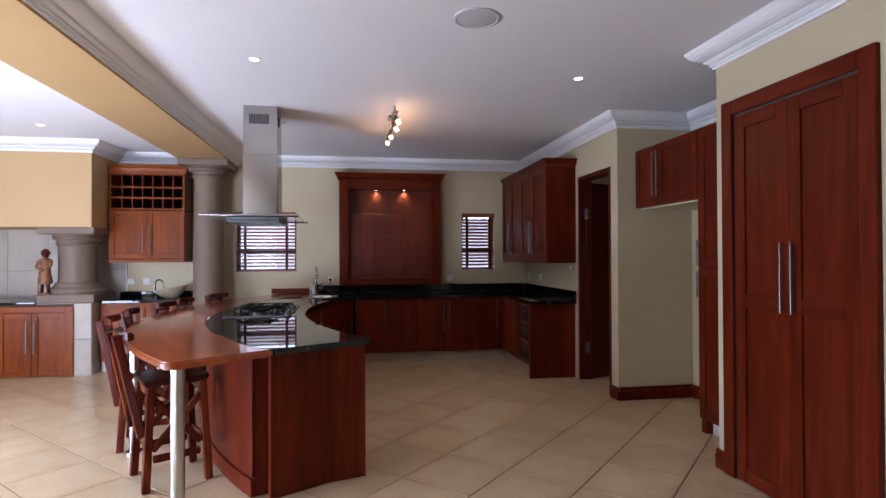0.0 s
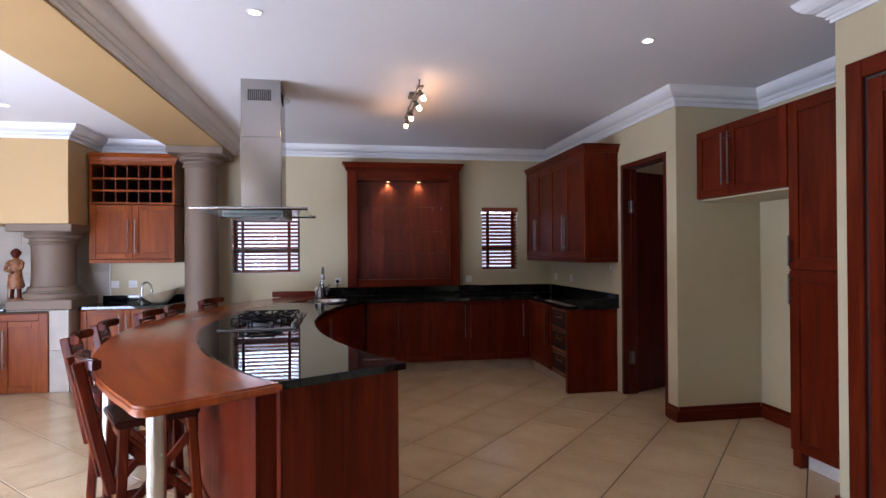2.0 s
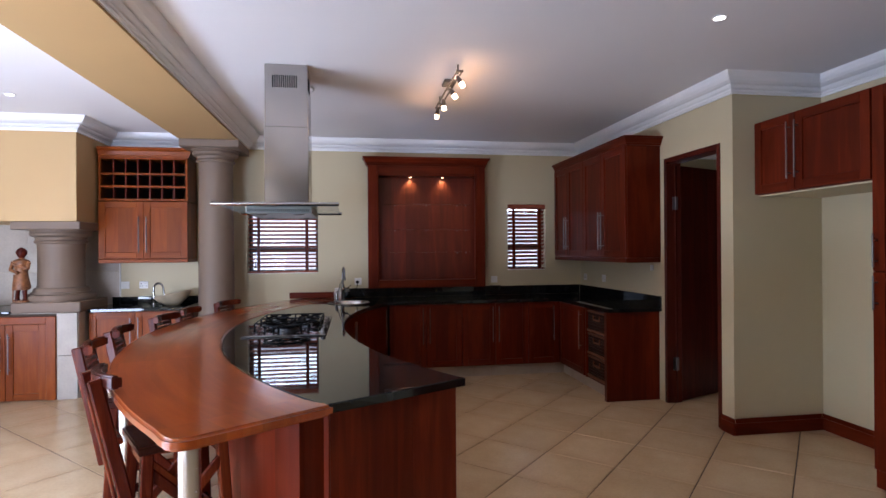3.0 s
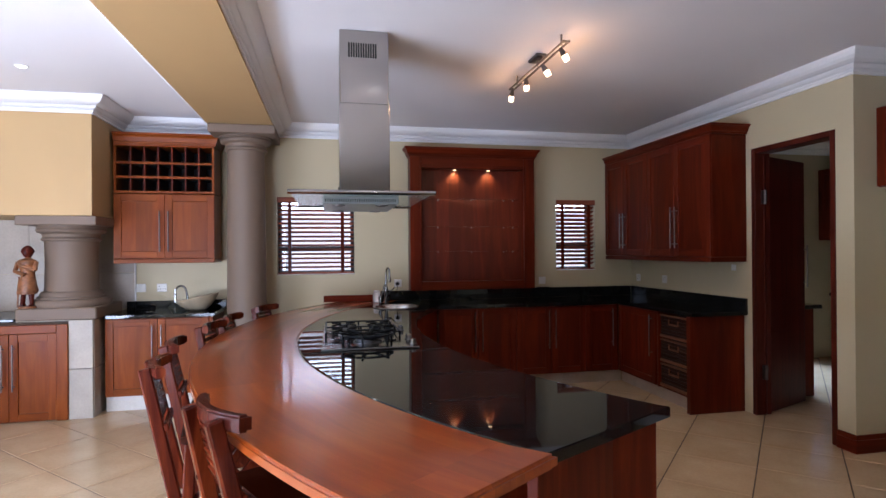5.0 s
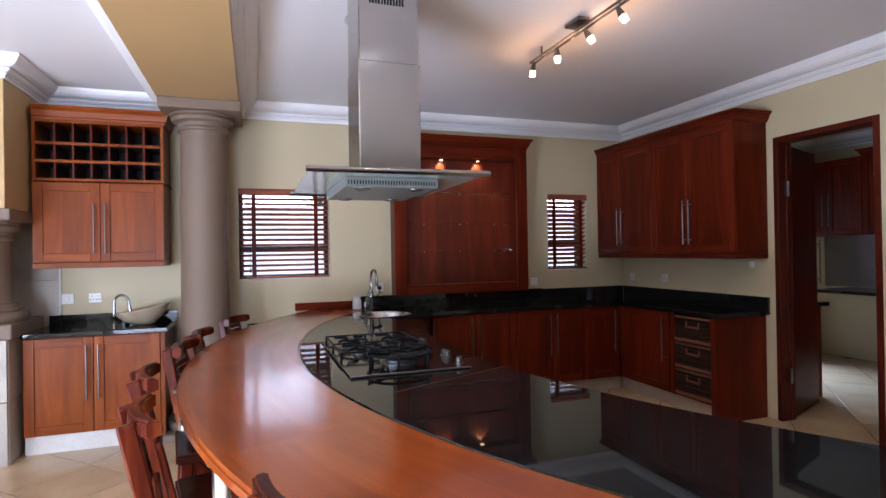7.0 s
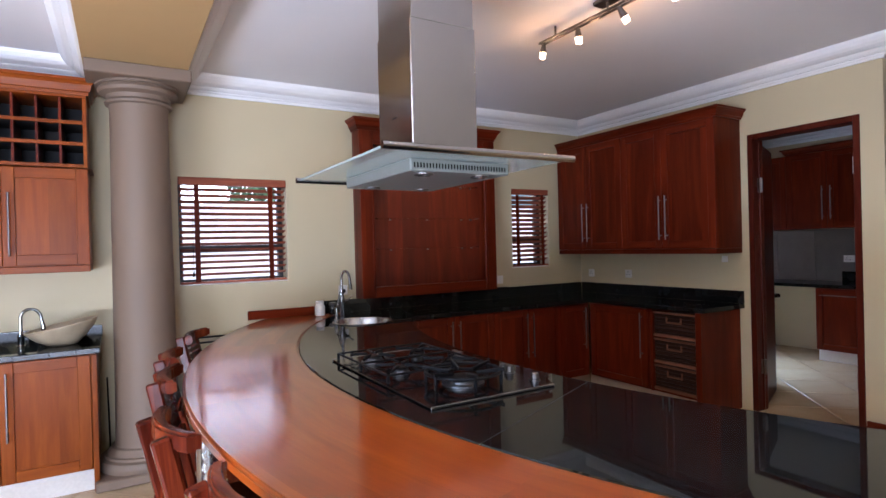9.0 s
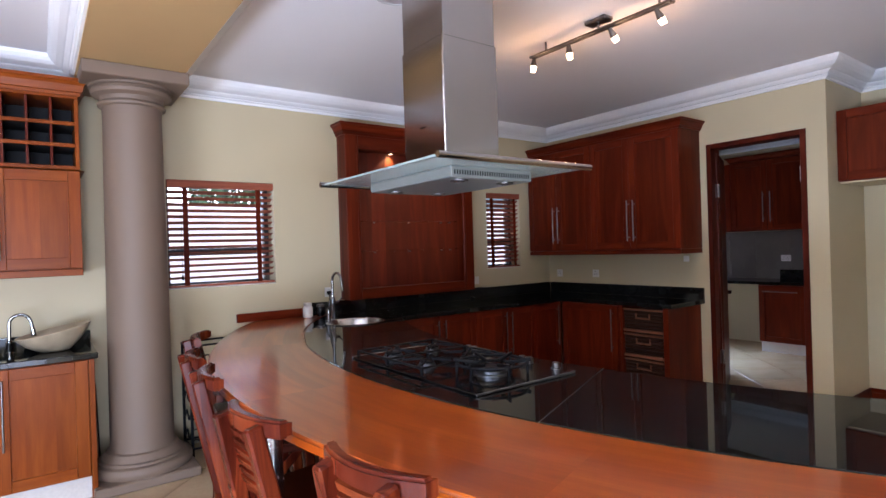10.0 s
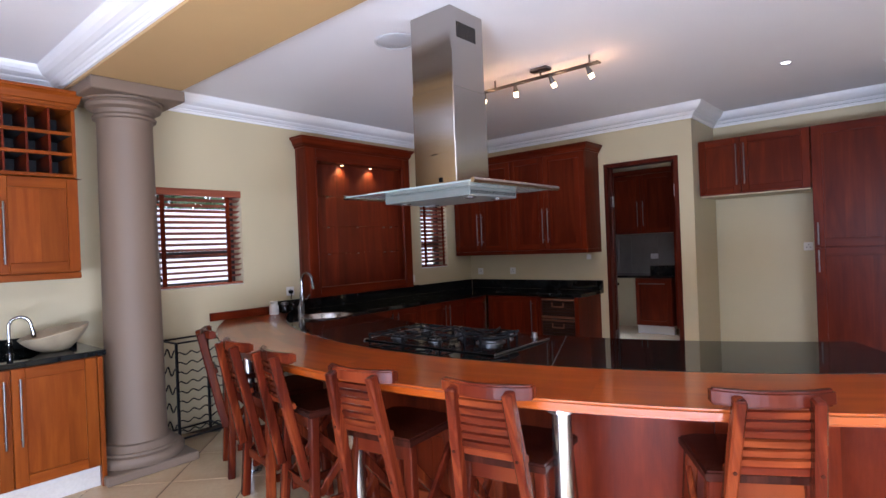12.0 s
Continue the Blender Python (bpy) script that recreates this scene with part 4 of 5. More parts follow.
# ---- hob ----
hob = thing("gas_hob", (-1.09, 6.34, TOP), "black five-burner gas hob with cast iron grates", "hob")
HX, HXE, HYA, HYB = -1.345, -0.845, 5.885, 6.785
part("plate", B(HX, HXE, HYA, HYB, TOP, TOP + 0.007, 0.003), HOBGLASS, hob)
part("trim", B(HX, HXE, HYA - 0.006, HYA - 0.0005, TOP, TOP + 0.009, 0.002), SATIN, hob, "steel edge trim")
part("trim", B(HX, HXE, HYB + 0.0005, HYB + 0.006, TOP, TOP + 0.009, 0.002), SATIN, hob, "steel edge trim")
burners = [(-1.10, 6.08, 0.062), (-1.215, 6.36, 0.032), (-0.995, 6.36, 0.028), (-1.215, 6.63, 0.040), (-0.995, 6.63, 0.032)]
for x, y, r in burners:
    b = part("burner", lathe(bmesh.new(), [(r * 1.25, 0), (r * 1.25, 0.006), (r, 0.008), (r, 0.018), (r * 0.85, 0.020), (r * 0.3, 0.021)], (x, y, TOP + 0.007), 24), GUNMETAL, hob, "round burner with black cap", smooth=True)
    part("burner_cap", lathe(bmesh.new(), [(r * 0.9, 0.0205), (r * 0.92, 0.025), (r * 0.8, 0.028), (r * 0.2, 0.028)], (x, y, TOP + 0.007), 24), IRON, b, smooth=True)


def grate(x0, x1, y0, y1, cs):
    z = TOP + 0.036
    bm = bmesh.new()
    ring = [(x0, y0, z), (x1, y0, z), (x1, y1, z), (x0, y1, z)]
    for p, q in zip(ring, ring[1:] + ring[:1]):
        beam_between(bm, p, q, 0.008, 0.008, (0, 0, 1), 0.002)
    for x, y in ((x0, y0), (x1, y0), (x1, y1), (x0, y1), ((x0 + x1) / 2, y0), ((x0 + x1) / 2, y1)):
        beam_between(bm, (x, y, TOP + 0.0075), (x, y, z + 0.003), 0.011, 0.011, (1, 0, 0), 0.002)
    for f in (0.33, 0.67):
        x = x0 + f * (x1 - x0)
        beam_between(bm, (x, y0, z - 0.001), (x, y0 + 0.07, z - 0.001), 0.008, 0.010, (0, 0, 1), 0.002)
        beam_between(bm, (x, y1 - 0.07, z - 0.001), (x, y1, z - 0.001), 0.008, 0.010, (0, 0, 1), 0.002)
    for cx, cy, r in cs:
        for k in range(4):
            a = radians(45 + 90 * k)
            q = (cx + math.cos(a) * 0.105, cy + math.sin(a) * 0.105)
            q = (min(max(q[0], x0), x1), min(max(q[1], y0), y1))
            p = (cx + math.cos(a) * r * 0.6, cy + math.sin(a) * r * 0.6)
            beam_between(bm, (*p, z + 0.006), (*q, z), 0.012, 0.008, (0, 0, 1), 0.002)
    part("grate", bm, IRON, hob, "black cast iron pan grate")


grate(-1.325, -0.905, 6.235, 6.495, [burners[1], burners[2]])
grate(-1.325, -0.905, 6.50, 6.76, [burners[3], burners[4]])
bm = bmesh.new()
wx, wy = -1.10, 6.08
for r, z in ((0.135, 0.052), (0.085, 0.040)):
    tube(bm, [(wx + r * math.cos(2 * math.pi * k / 32), wy + r * math.sin(2 * math.pi * k / 32), TOP + z) for k in range(33)], 0.006, 8)
for k in range(6):
    a = radians(60 * k + 15)
    ca, sa = math.cos(a), math.sin(a)
    beam_between(bm, (wx + 0.05 * ca, wy + 0.05 * sa, TOP + 0.048), (wx + 0.15 * ca, wy + 0.15 * sa, TOP + 0.062), 0.014, 0.009, (0, 0, 1), 0.002)
    beam_between(bm, (wx + 0.138 * ca, wy + 0.138 * sa, TOP + 0.0075), (wx + 0.138 * ca, wy + 0.138 * sa, TOP + 0.058), 0.011, 0.011, (ca, sa, 0), 0.002)
part("wok_grate", bm, IRON, hob, "heavy round cast iron wok grate", smooth=True)
for y in (5.96, 6.11, 6.15, 6.47, 6.51):
    x = -0.868
    part("knob", lathe(bmesh.new(), [(0.020, 0), (0.020, 0.004), (0.015, 0.006), (0.014, 0.026), (0.011, 0.028)], (x, y, TOP + 0.007), 18), SATIN, hob, "small steel control knob", smooth=True)

# ---- prep sink, tap and small things on the bar ----
sink = thing("round_sink", (*SINK, TOP), "round stainless steel prep sink set in granite", "sink")
part("bowl", lathe(bmesh.new(), [(0.03, -0.150), (0.145, -0.146), (0.178, -0.11), (0.184, -0.002), (0.207, 0.0), (0.208, 0.004), (0.199, 0.007), (0.188, 0.004), (0.180, -0.012), (0.172, -0.10), (0.14, -0.136), (0.04, -0.142)], (*SINK, TOP), 56), BOWLSTEEL, sink, smooth=True)
part("drain", lathe(bmesh.new(), [(0.045, -0.1415), (0.045, -0.139), (0.036, -0.138), (0.030, -0.1405)], (*SINK, TOP), 24), CHROME, sink, smooth=True)
bm = bmesh.new()
for k in range(3):
    a = radians(200 + 6 * k)
    cyl(bm, (SINK[0] + 0.180 * math.cos(a), SINK[1] + 0.180 * math.sin(a), TOP - 0.045), (SINK[0] + 0.170 * math.cos(a), SINK[1] + 0.170 * math.sin(a), TOP - 0.045), 0.006, 10)
part("overflow", bm, BLACK, sink, "dark overflow slots")


def gooseneck(at, base_h, top_h, reach, direction, r, label):
    t = thing("tap", at, label, "tap")
    x, y, z = at
    dx, dy = direction
    pts = [(x, y, z + base_h * 0.5), (x, y, z + top_h - reach / 2)]
    for k in range(1, 13):
        a = radians(180 - 15 * k * 0.98)
        c = reach / 2
        pts.append((x + dx * (c + c * math.cos(a)), y + dy * (c + c * math.cos(a)), z + top_h - reach / 2 + c * math.sin(a)))
    ex, ey, ez = pts[-1]
    pts.append((ex + dx * 0.01, ey + dy * 0.01, ez - 0.055))
    part("spout", tube(bmesh.new(), pts, r, 14), CHROME, t, smooth=True)
    part("nozzle", cyl(bmesh.new(), (ex + dx * 0.008, ey + dy * 0.008, ez - 0.035), (ex + dx * 0.012, ey + dy * 0.012, ez - 0.075), r * 1.25, 14), CHROME, t, smooth=True)
    part("tap_body", lathe(bmesh.new(), [(r * 2.3, 0), (r * 2.3, 0.006), (r * 1.8, 0.010), (r * 1.75, base_h * 0.6), (r * 2.0, base_h * 0.65), (r * 2.0, base_h * 0.9), (r * 1.2, base_h)], at, 20), CHROME, t, smooth=True)
    lev = bmesh.new()
    cyl(lev, (x, y, z + base_h * 0.75), (x - dy * 0.05, y + dx * 0.05, z + base_h * 0.75), r * 1.1, 12)
    cyl(lev, (x - dy * 0.045, y + dx * 0.045, z + base_h * 0.75), (x - dy * 0.085, y + dx * 0.085, z + base_h * 0.95), r * 0.5, 10)
    part("lever", lev, CHROME, t, smooth=True)
    return t


mixer_tap = gooseneck((-0.785, 8.185, TOP), 0.17, 0.345, 0.115, (0.16, -0.987), 0.0095, "chrome gooseneck mixer tap beside the prep sink")
part("side_hose", tube(bmesh.new(), [(-0.787, 8.185, TOP + 0.205), (-0.797, 8.183, TOP + 0.195), (-0.812, 8.172, TOP + 0.165), (-0.824, 8.160, TOP + 0.12), (-0.832, 8.150, TOP + 0.09)], 0.0045, 10), CHROME, mixer_tap, "thin bent chrome rod", smooth=True)
disp = thing("soap_dispenser", (-0.845, 8.135, TOP), "short chrome soap dispenser set in the worktop", "dispenser")
part("body", lathe(bmesh.new(), [(0.020, 0), (0.020, 0.006), (0.014, 0.010), (0.013, 0.05), (0.017, 0.055), (0.015, 0.085), (0.006, 0.09)], (-0.845, 8.135, TOP), 18), CHROME, disp, smooth=True)
part("nozzle", tube(bmesh.new(), [(-0.845, 8.135, TOP + 0.085), (-0.845, 8.135, TOP + 0.10), (-0.838, 8.112, TOP + 0.105), (-0.832, 8.092, TOP + 0.098)], 0.005), CHROME, disp, smooth=True)
bot = thing("pill_bottle", (-0.845, 8.51, TOP), "small white plastic bottle with ribbed cap", "bottle")
part("body", lathe(bmesh.new(), [(0.036, 0), (0.038, 0.006), (0.038, 0.07), (0.030, 0.082), (0.026, 0.086)], (-0.845, 8.51, TOP), 24), PLASTIC, bot, smooth=True)
part("cap", lathe(bmesh.new(), [(0.030, 0.087), (0.031, 0.09), (0.031, 0.108), (0.028, 0.111)], (-0.845, 8.51, TOP), 24), PLASTIC, bot, smooth=True)
cup = thing("glass_jar", (-0.745, 8.50, TOP), "small dark glass jar on the worktop", "jar")
part("body", lathe(bmesh.new(), [(0.028, 0), (0.031, 0.006), (0.031, 0.06), (0.026, 0.07)], (-0.745, 8.50, TOP), 20), HOBGLASS, cup, smooth=True)
part("lid", lathe(bmesh.new(), [(0.029, 0.0705), (0.030, 0.074), (0.030, 0.09), (0.02, 0.094)], (-0.745, 8.50, TOP), 20), SATIN, cup, smooth=True)


# ---- sockets and switches ----
def socket(face, u, z, kind="socket", w=0.075, h=0.075):
    c = face.at(u, 0, z)
    t = thing("wall_socket" if kind == "socket" else "light_switch", c, "white plastic wall socket plate" if kind == "socket" else "white plastic switch plate on the wall", "socket" if kind == "socket" else "switch")
    bm = bmesh.new()
    face.box(bm, u - w / 2, u + w / 2, 0.0006, 0.010, z - h / 2, z + h / 2, 0.003)
    part("plate", bm, PLASTIC, t)
    if kind == "socket":
        for du, dz in ((0, 0.016), (-0.014, -0.008), (0.014, -0.008)) if w < 0.08 else ((-0.022, 0.014), (-0.032, -0.012), (-0.012, -0.012), (0.022, 0.014), (0.012, -0.012), (0.032, -0.012)):
            part("pin_hole", cyl(bmesh.new(), face.at(u + du, 0.006, z + dz), face.at(u + du, 0.0106, z + dz), 0.0042, 10), BLACK, t)
        bm = bmesh.new()
        face.box(bm, u + 0.022, u + 0.032, 0.009, 0.014, z + 0.010, z + 0.026, 0.002)
        part("rocker", bm, PLASTIC, t)
    elif kind == "switch":
        bm = bmesh.new()
        face.box(bm, u - 0.012, u + 0.012, 0.009, 0.013, z - 0.02, z + 0.02, 0.002)
        part("rocker", bm, PLASTIC, t)


north = Face((0, BACK, 0), (1, 0, 0), (0, -1, 0))
east = Face((RIGHT, 0, 0), (0, -1, 0), (-1, 0, 0))
alc = Face((ALC_X, 0, 0), (0, -1, 0), (-1, 0, 0))
socket(north, 0.925, 0.985, "switch")
socket(north, -0.625, 0.985)
socket(north, -3.01, 0.985, "switch", 0.085)
socket(north, -2.83, 0.985, "socket", 0.085)
socket(east, -8.45, 1.005)
socket(east, -7.98, 1.01)
socket(east, -7.02, 1.155, "switch", 0.05, 0.05)
socket(alc, -5.17, 1.19)
plug = thing("plug", (-0.63, BACK - 0.011, 0.965), "black plug with lead in the wall socket", "plug")
part("body", B(-0.65, -0.615, BACK - 0.045, BACK - 0.0108, 0.965, 0.995, 0.006), BLACK, plug)
part("lead", tube(bmesh.new(), [(-0.632, BACK - 0.03, 0.966), (-0.635, BACK - 0.035, 0.94), (-0.64, BACK - 0.035, 0.915)], 0.004, 8), BLACK, plug, smooth=True)
strip = thing("plate_cable", (0.80, BACK - 0.02, TOP + 0.10), "short dark cover strip along the black upstand", "strip")
part("strip", B(0.86, 1.0, BACK - 0.03, BACK - 0.003, TOP + 0.1005, TOP + 0.106, 0.001), BLACK, strip)

# ---- display panel on the back wall ----
pw = Face((-0.515, BACK - 0.135, 0), (1, 0, 0), (0, -1, 0))
t = thing("display_panel", (0.15, BACK - 0.07, 0.915), "cherry wall panel with crown, glass shelves and lights", "wall unit")
PWID = 1.30
bm = bmesh.new()
pw.box(bm, 0.0, PWID, -0.133, -0.10, 0.915, 2.25)
part("back_board", bm, PANELWOOD, t)
for a in (0.0, PWID - 0.02):
    bm = bmesh.new()
    pw.box(bm, a, a + 0.02, -0.0995, -0.0005, 0.915, 2.25)
    part("side_board", bm, CHERRY, t)
for a, b in ((0.0, 0.115), (PWID - 0.115, PWID)):
    bm = bmesh.new()
    pw.box(bm, a, b, 0.0, 0.022, 0.915, 2.25, 0.003)
    s = part("stile", bm, CHERRY, t)
    bm = bmesh.new()
    pw.box(bm, a + (0.095 if a == 0 else 0.0), b - (0.0 if a == 0 else 0.095), 0.0225, 0.030, 0.98, 2.17, 0.003)
    part("bead", bm, CHERRY, s)
bm = bmesh.new()
pw.box(bm, 0.1155, PWID - 0.1155, -0.05, 0.020, 0.915, 1.0, 0.003)
part("bottom_rail", bm, CHERRY_H, t)
bm = bmesh.new()
pw.box(bm, 0.1155, PWID - 0.1155, -0.10, 0.020, 2.14, 2.25, 0.003)
part("valance", bm, CHERRY_H, t)
part("crown", crown(pw, 0.0, PWID, 0.13, 2.25, 2.345, 0.055), CHERRY_H, t)
for u in (0.47, 0.83):
    c = pw.at(u, -0.062, 2.139)
    part("lamp_ring", lathe(bmesh.new(), [(0.030, 0), (0.030, -0.004), (0.020, -0.006), (0.019, -0.001)], c, 20), CHROME, t, smooth=True)
    part("bulb", lathe(bmesh.new(), [(0.017, -0.0015), (0.016, -0.006), (0.008, -0.008)], c, 16), LAMP_WARM, t, smooth=True)
    lamp("panel_lamp", "SPOT", 7, (1.0, 0.95, 0.36), look(c + Vector((0, 0, -0.012)), c + Vector((0, 0.30, -1))), cone=(radians(110), 0.8), radius=0.012)
for z in (1.30, 1.55, 1.83):
    bm = bmesh.new()
    pw.box(bm, 0.16, PWID - 0.16, -0.099, -0.02, z, z + 0.006)
    s = part("glass_shelf", bm, GLASS, t, "clear glass shelf")
    s.visible_shadow = False
    for u in (0.30, PWID / 2, PWID - 0.30, PWID - 0.20):
        bm = bmesh.new()
        cyl(bm, pw.at(u, -0.099, z - 0.006), pw.at(u, -0.07, z - 0.006), 0.005, 10)
        part("clip", bm, GUNMETAL, s, smooth=True)


# ---- ceiling lights ----
bar_light = thing("spot_bar", (0.02, 6.38, CEIL), "nickel ceiling bar with four lit spotlights", "ceiling light")
ZB = 2.485
bm = bmesh.new()
cyl(bm, (-0.006, 5.93, ZB), (-0.006, 6.88, ZB), 0.007, 10)
cyl(bm, (0.026, 5.93, ZB), (0.026, 6.88, ZB), 0.007, 10)
for y in (5.94, 6.87):
    cyl(bm, (-0.012, y, ZB), (0.032, y, ZB), 0.008, 10)
part("bar", bm, SATIN, bar_light, smooth=True)
part("canopy", B(-0.028, 0.048, 6.30, 6.44, CEIL - 0.024, CEIL - 0.001, 0.006), SATIN, bar_light)
for y in (6.00, 6.37, 6.76):
    part("stem", cyl(bmesh.new(), (0.01, y, ZB), (0.01, y, CEIL - 0.002), 0.006, 10), SATIN, bar_light, smooth=True)
for y, d in ((6.86, (-0.16, 0.0, -1)), (6.585, (0.05, -0.05, -1)), (6.30, (0.50, -0.22, -0.9)), (6.02, (0.42, -0.25, -0.9))):
    p = Vector((0.01, y, ZB - 0.008))
    d = Vector(d).normalized()
    h = part("spot_head", cyl(bmesh.new(), p, p + d * 0.055, 0.010, 16, 0.021), SATIN, bar_light, smooth=True)
    part("bulb", cyl(bmesh.new(), p + d * 0.055, p + d * 0.085, 0.020, 16, 0.016), LAMP_WARM, h, "glowing frosted halogen bulb", smooth=True)
    lamp("spot_bar_glow", "POINT", 1.7, (1.0, 0.52, 0.22), Matrix.Translation(p + d * 0.12), radius=0.02)
    lamp("spot_bar_beam", "SPOT", 8.0, (1.0, 0.74, 0.44), look(p + d * 0.10, p + d), cone=(radians(110), 0.8), radius=0.03)

for x, y in ((-0.96, 5.03), (1.245, 5.08), (-3.28, 7.16)):
    dl = thing("downlight", (x, y, CEIL), "small recessed white downlight, lit", "ceiling light", "recessed downlights")
    part("ring", lathe(bmesh.new(), [(0.041, -0.0005), (0.041, -0.004), (0.031, -0.006), (0.029, -0.002)], (x, y, CEIL), 28), PLASTIC, dl, smooth=True)
    part("bulb", lathe(bmesh.new(), [(0.027, -0.002), (0.026, -0.0055), (0.012, -0.0075)], (x, y, CEIL), 24), LAMP_WHITE, dl, smooth=True)
    lamp("downlight_beam", "SPOT", 8.0, (1.0, 0.80, 0.54), look((x, y, CEIL - 0.012), (x, y, 0)), cone=(radians(125), 0.7), radius=0.03)
for x, y in ((0.31, 4.22), (-1.085, 6.70)):
    sp = thing("ceiling_speaker", (x, y, CEIL), "round white flush ceiling speaker with mesh grille", "speaker", "ceiling speakers")
    part("rim", lathe(bmesh.new(), [(0.125, -0.0005), (0.125, -0.006), (0.112, -0.010), (0.108, -0.006)], (x, y, CEIL), 48), SPEAKER, sp, smooth=True)
    part("grille", lathe(bmesh.new(), [(0.107, -0.0045), (0.100, -0.007), (0.02, -0.008)], (x, y, CEIL), 48), SPEAKER, sp, smooth=True)

# ---- wine rack cabinet and prep cabinet ----
wf = Face((-3.125, 8.285, 0), (1, 0, 0), (0, -1, 0))
t = wall_cabinet("wine_cabinet", wf, 0.0, 0.82, 0.312, 1.22, 1.825, 1.83, [(0.0, 0.41, 0.375), (0.41, 0.82, 0.445)], "honey cherry wall cabinet with an empty wine rack on top", HONEY, HONEY_H, over=0.002)
# rack back and shelves: shade of the cells is put into their colour
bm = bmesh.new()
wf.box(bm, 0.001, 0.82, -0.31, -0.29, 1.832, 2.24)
part("rack_back", bm, RACKBACK, t, "back board coloured black for the shade inside the rack")
for a in (0.0, 0.80):
    bm = bmesh.new()
    wf.box(bm, a, a + 0.02, -0.288, 0.012, 1.832, 2.24, 0.002)
    part("rack_side", bm, HONEY, t)
for k in range(1, 7):
    u = 0.02 + 0.78 * k / 7
    bm = bmesh.new()
    wf.box(bm, u - 0.006, u + 0.006, -0.288, -0.002, 1.834, 2.24)
    part("divider", bm, CHERRY, t)
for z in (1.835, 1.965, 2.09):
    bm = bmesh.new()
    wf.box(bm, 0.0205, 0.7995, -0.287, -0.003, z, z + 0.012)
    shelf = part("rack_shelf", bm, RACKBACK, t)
    bm = bmesh.new()
    wf.box(bm, 0.0205, 0.7995, -0.003, 0.010, z - 0.003, z + 0.018, 0.002)
    part("shelf_lip", bm, HONEY_H, shelf)
bm = bmesh.new()
wf.box(bm, 0.0, 0.82, -0.31, 0.012, 2.242, 2.258, 0.002)
part("rack_top", bm, HONEY_H, t)
part("rack_crown", crown(wf, 0.0, 0.82, 0.31, 2.259, 2.355, 0.05, left=False), HONEY_H, t)

cf = Face((-3.115, 8.06, 0), (1, 0, 0), (0, -1, 0))
t = thing("prep_cabinet", (-2.7, 8.3, 0), "honey cherry cabinet with two framed doors", "cabinet")
bm = bmesh.new()
cf.box(bm, 0.0, 0.83, -0.53, -0.001, 0.12, TOP - 0.046)
part("body", bm, HONEY, t)
for a, b, h in ((0.0, 0.40, 0.365), (0.40, 0.805, 0.435)):
    shaker_door(t, cf, a + 0.002, b - 0.002, 0.125, TOP - 0.05, (h, 0.35, 0.71), HONEY, HONEY_H)
bm = bmesh.new()
cf.box(bm, 0.808, 0.835, -0.02, 0.02, 0.0, TOP - 0.05, 0.002)
part("end_panel", bm, HONEY, t)
bm = bmesh.new()
cf.box(bm, 0.0, 0.807, -0.03, -0.012, 0.0, 0.119)
part("plinth_board", bm, KICK, t, "pale tiled plinth")
g = thing("prep_worktop", (-2.7, 8.3, TOP - 0.04), "black granite top of the prep cabinet", "worktop")
part("slab", B(-3.125, -2.262, 8.03, BACK - 0.002, TOP - 0.044, TOP - 0.012, 0.004), GRANITE, g)
part("upstand", B(-3.125, -2.262, BACK - 0.022, BACK - 0.002, TOP - 0.0115, TOP + 0.055, 0.002), GRANITE, g)
PT = TOP - 0.012


def basin():
    t = thing("vessel_basin", (-2.455, 8.28, PT), "oval cream stone vessel basin on the granite top", "basin")
    bm = bmesh.new()
    seg, rings = 48, []
    prof = [(0.30, 0.0), (0.42, 0.006), (0.70, 0.045), (0.90, 0.085), (1.0, 0.115), (0.985, 0.120), (0.93, 0.112), (0.80, 0.075), (0.50, 0.030), (0.05, 0.022)]
    for s, z in prof:
        ring = []
        for k in range(seg):
            a = 2 * math.pi * k / seg
            x, y = 0.178 * s * math.cos(a), 0.150 * s * math.sin(a)
            lift = z * (1 + 0.28 * math.cos(a)) if z > 0.01 else z
            ring.append(bm.verts.new((-2.455 + x, 8.28 + y, PT + lift)))
        rings.append(ring)
    for a, b in zip(rings, rings[1:]):
        for k in range(seg):
            bm.faces.new((a[k], a[(k + 1) % seg], b[(k + 1) % seg], b[k]))
    bm.faces.new(rings[0][::-1])
    bm.faces.new(rings[-1])
    part("bowl", bm, BASIN, t, smooth=True)


basin()
gooseneck((-2.655, 8.36, PT), 0.075, 0.215, 0.105, (0.95, -0.30), 0.009, "slim chrome tap beside the vessel basin")

# ---- fireplace ----
fp = thing("fireplace", (-4.2, 8.2, 0), "built-in barbecue hearth of pale stone with ochre hood", "fireplace")
part("hood", B(HX0, HX1, HY, BACK - 0.001, HZ, CEIL - 0.002, 0.003), YELLOW, fp, "ochre painted plaster hood")
for a, b in ((0.805, 1.128), (1.131, HZ - 0.001)):
    for k in range(4):
        part("stone", B(-3.06 - 0.43 * (k + 1) + 0.002, -3.06 - 0.43 * k, BACK - 0.012, BACK - 0.001, a, b, 0.0015), STONE, fp)
part("base_core", B(HX0 + 0.02, HX1 - 0.012, HY + 0.02, BACK - 0.013, 0.0, 0.775), GROUT, fp)
for a, b in ((0.0, 0.395), (0.399, 0.782)):
    part("stone", B(-3.322, HX1 + 0.0, HY, HY + 0.02, a, b, 0.002), STONE, fp)
    part("stone", B(HX1 - 0.012, HX1 + 0.004, HY + 0.0205, 8.28, a, b, 0.002), STONE, fp)
    part("stone", B(HX0, -4.15, HY, HY + 0.02, a, b, 0.002), STONE, fp)
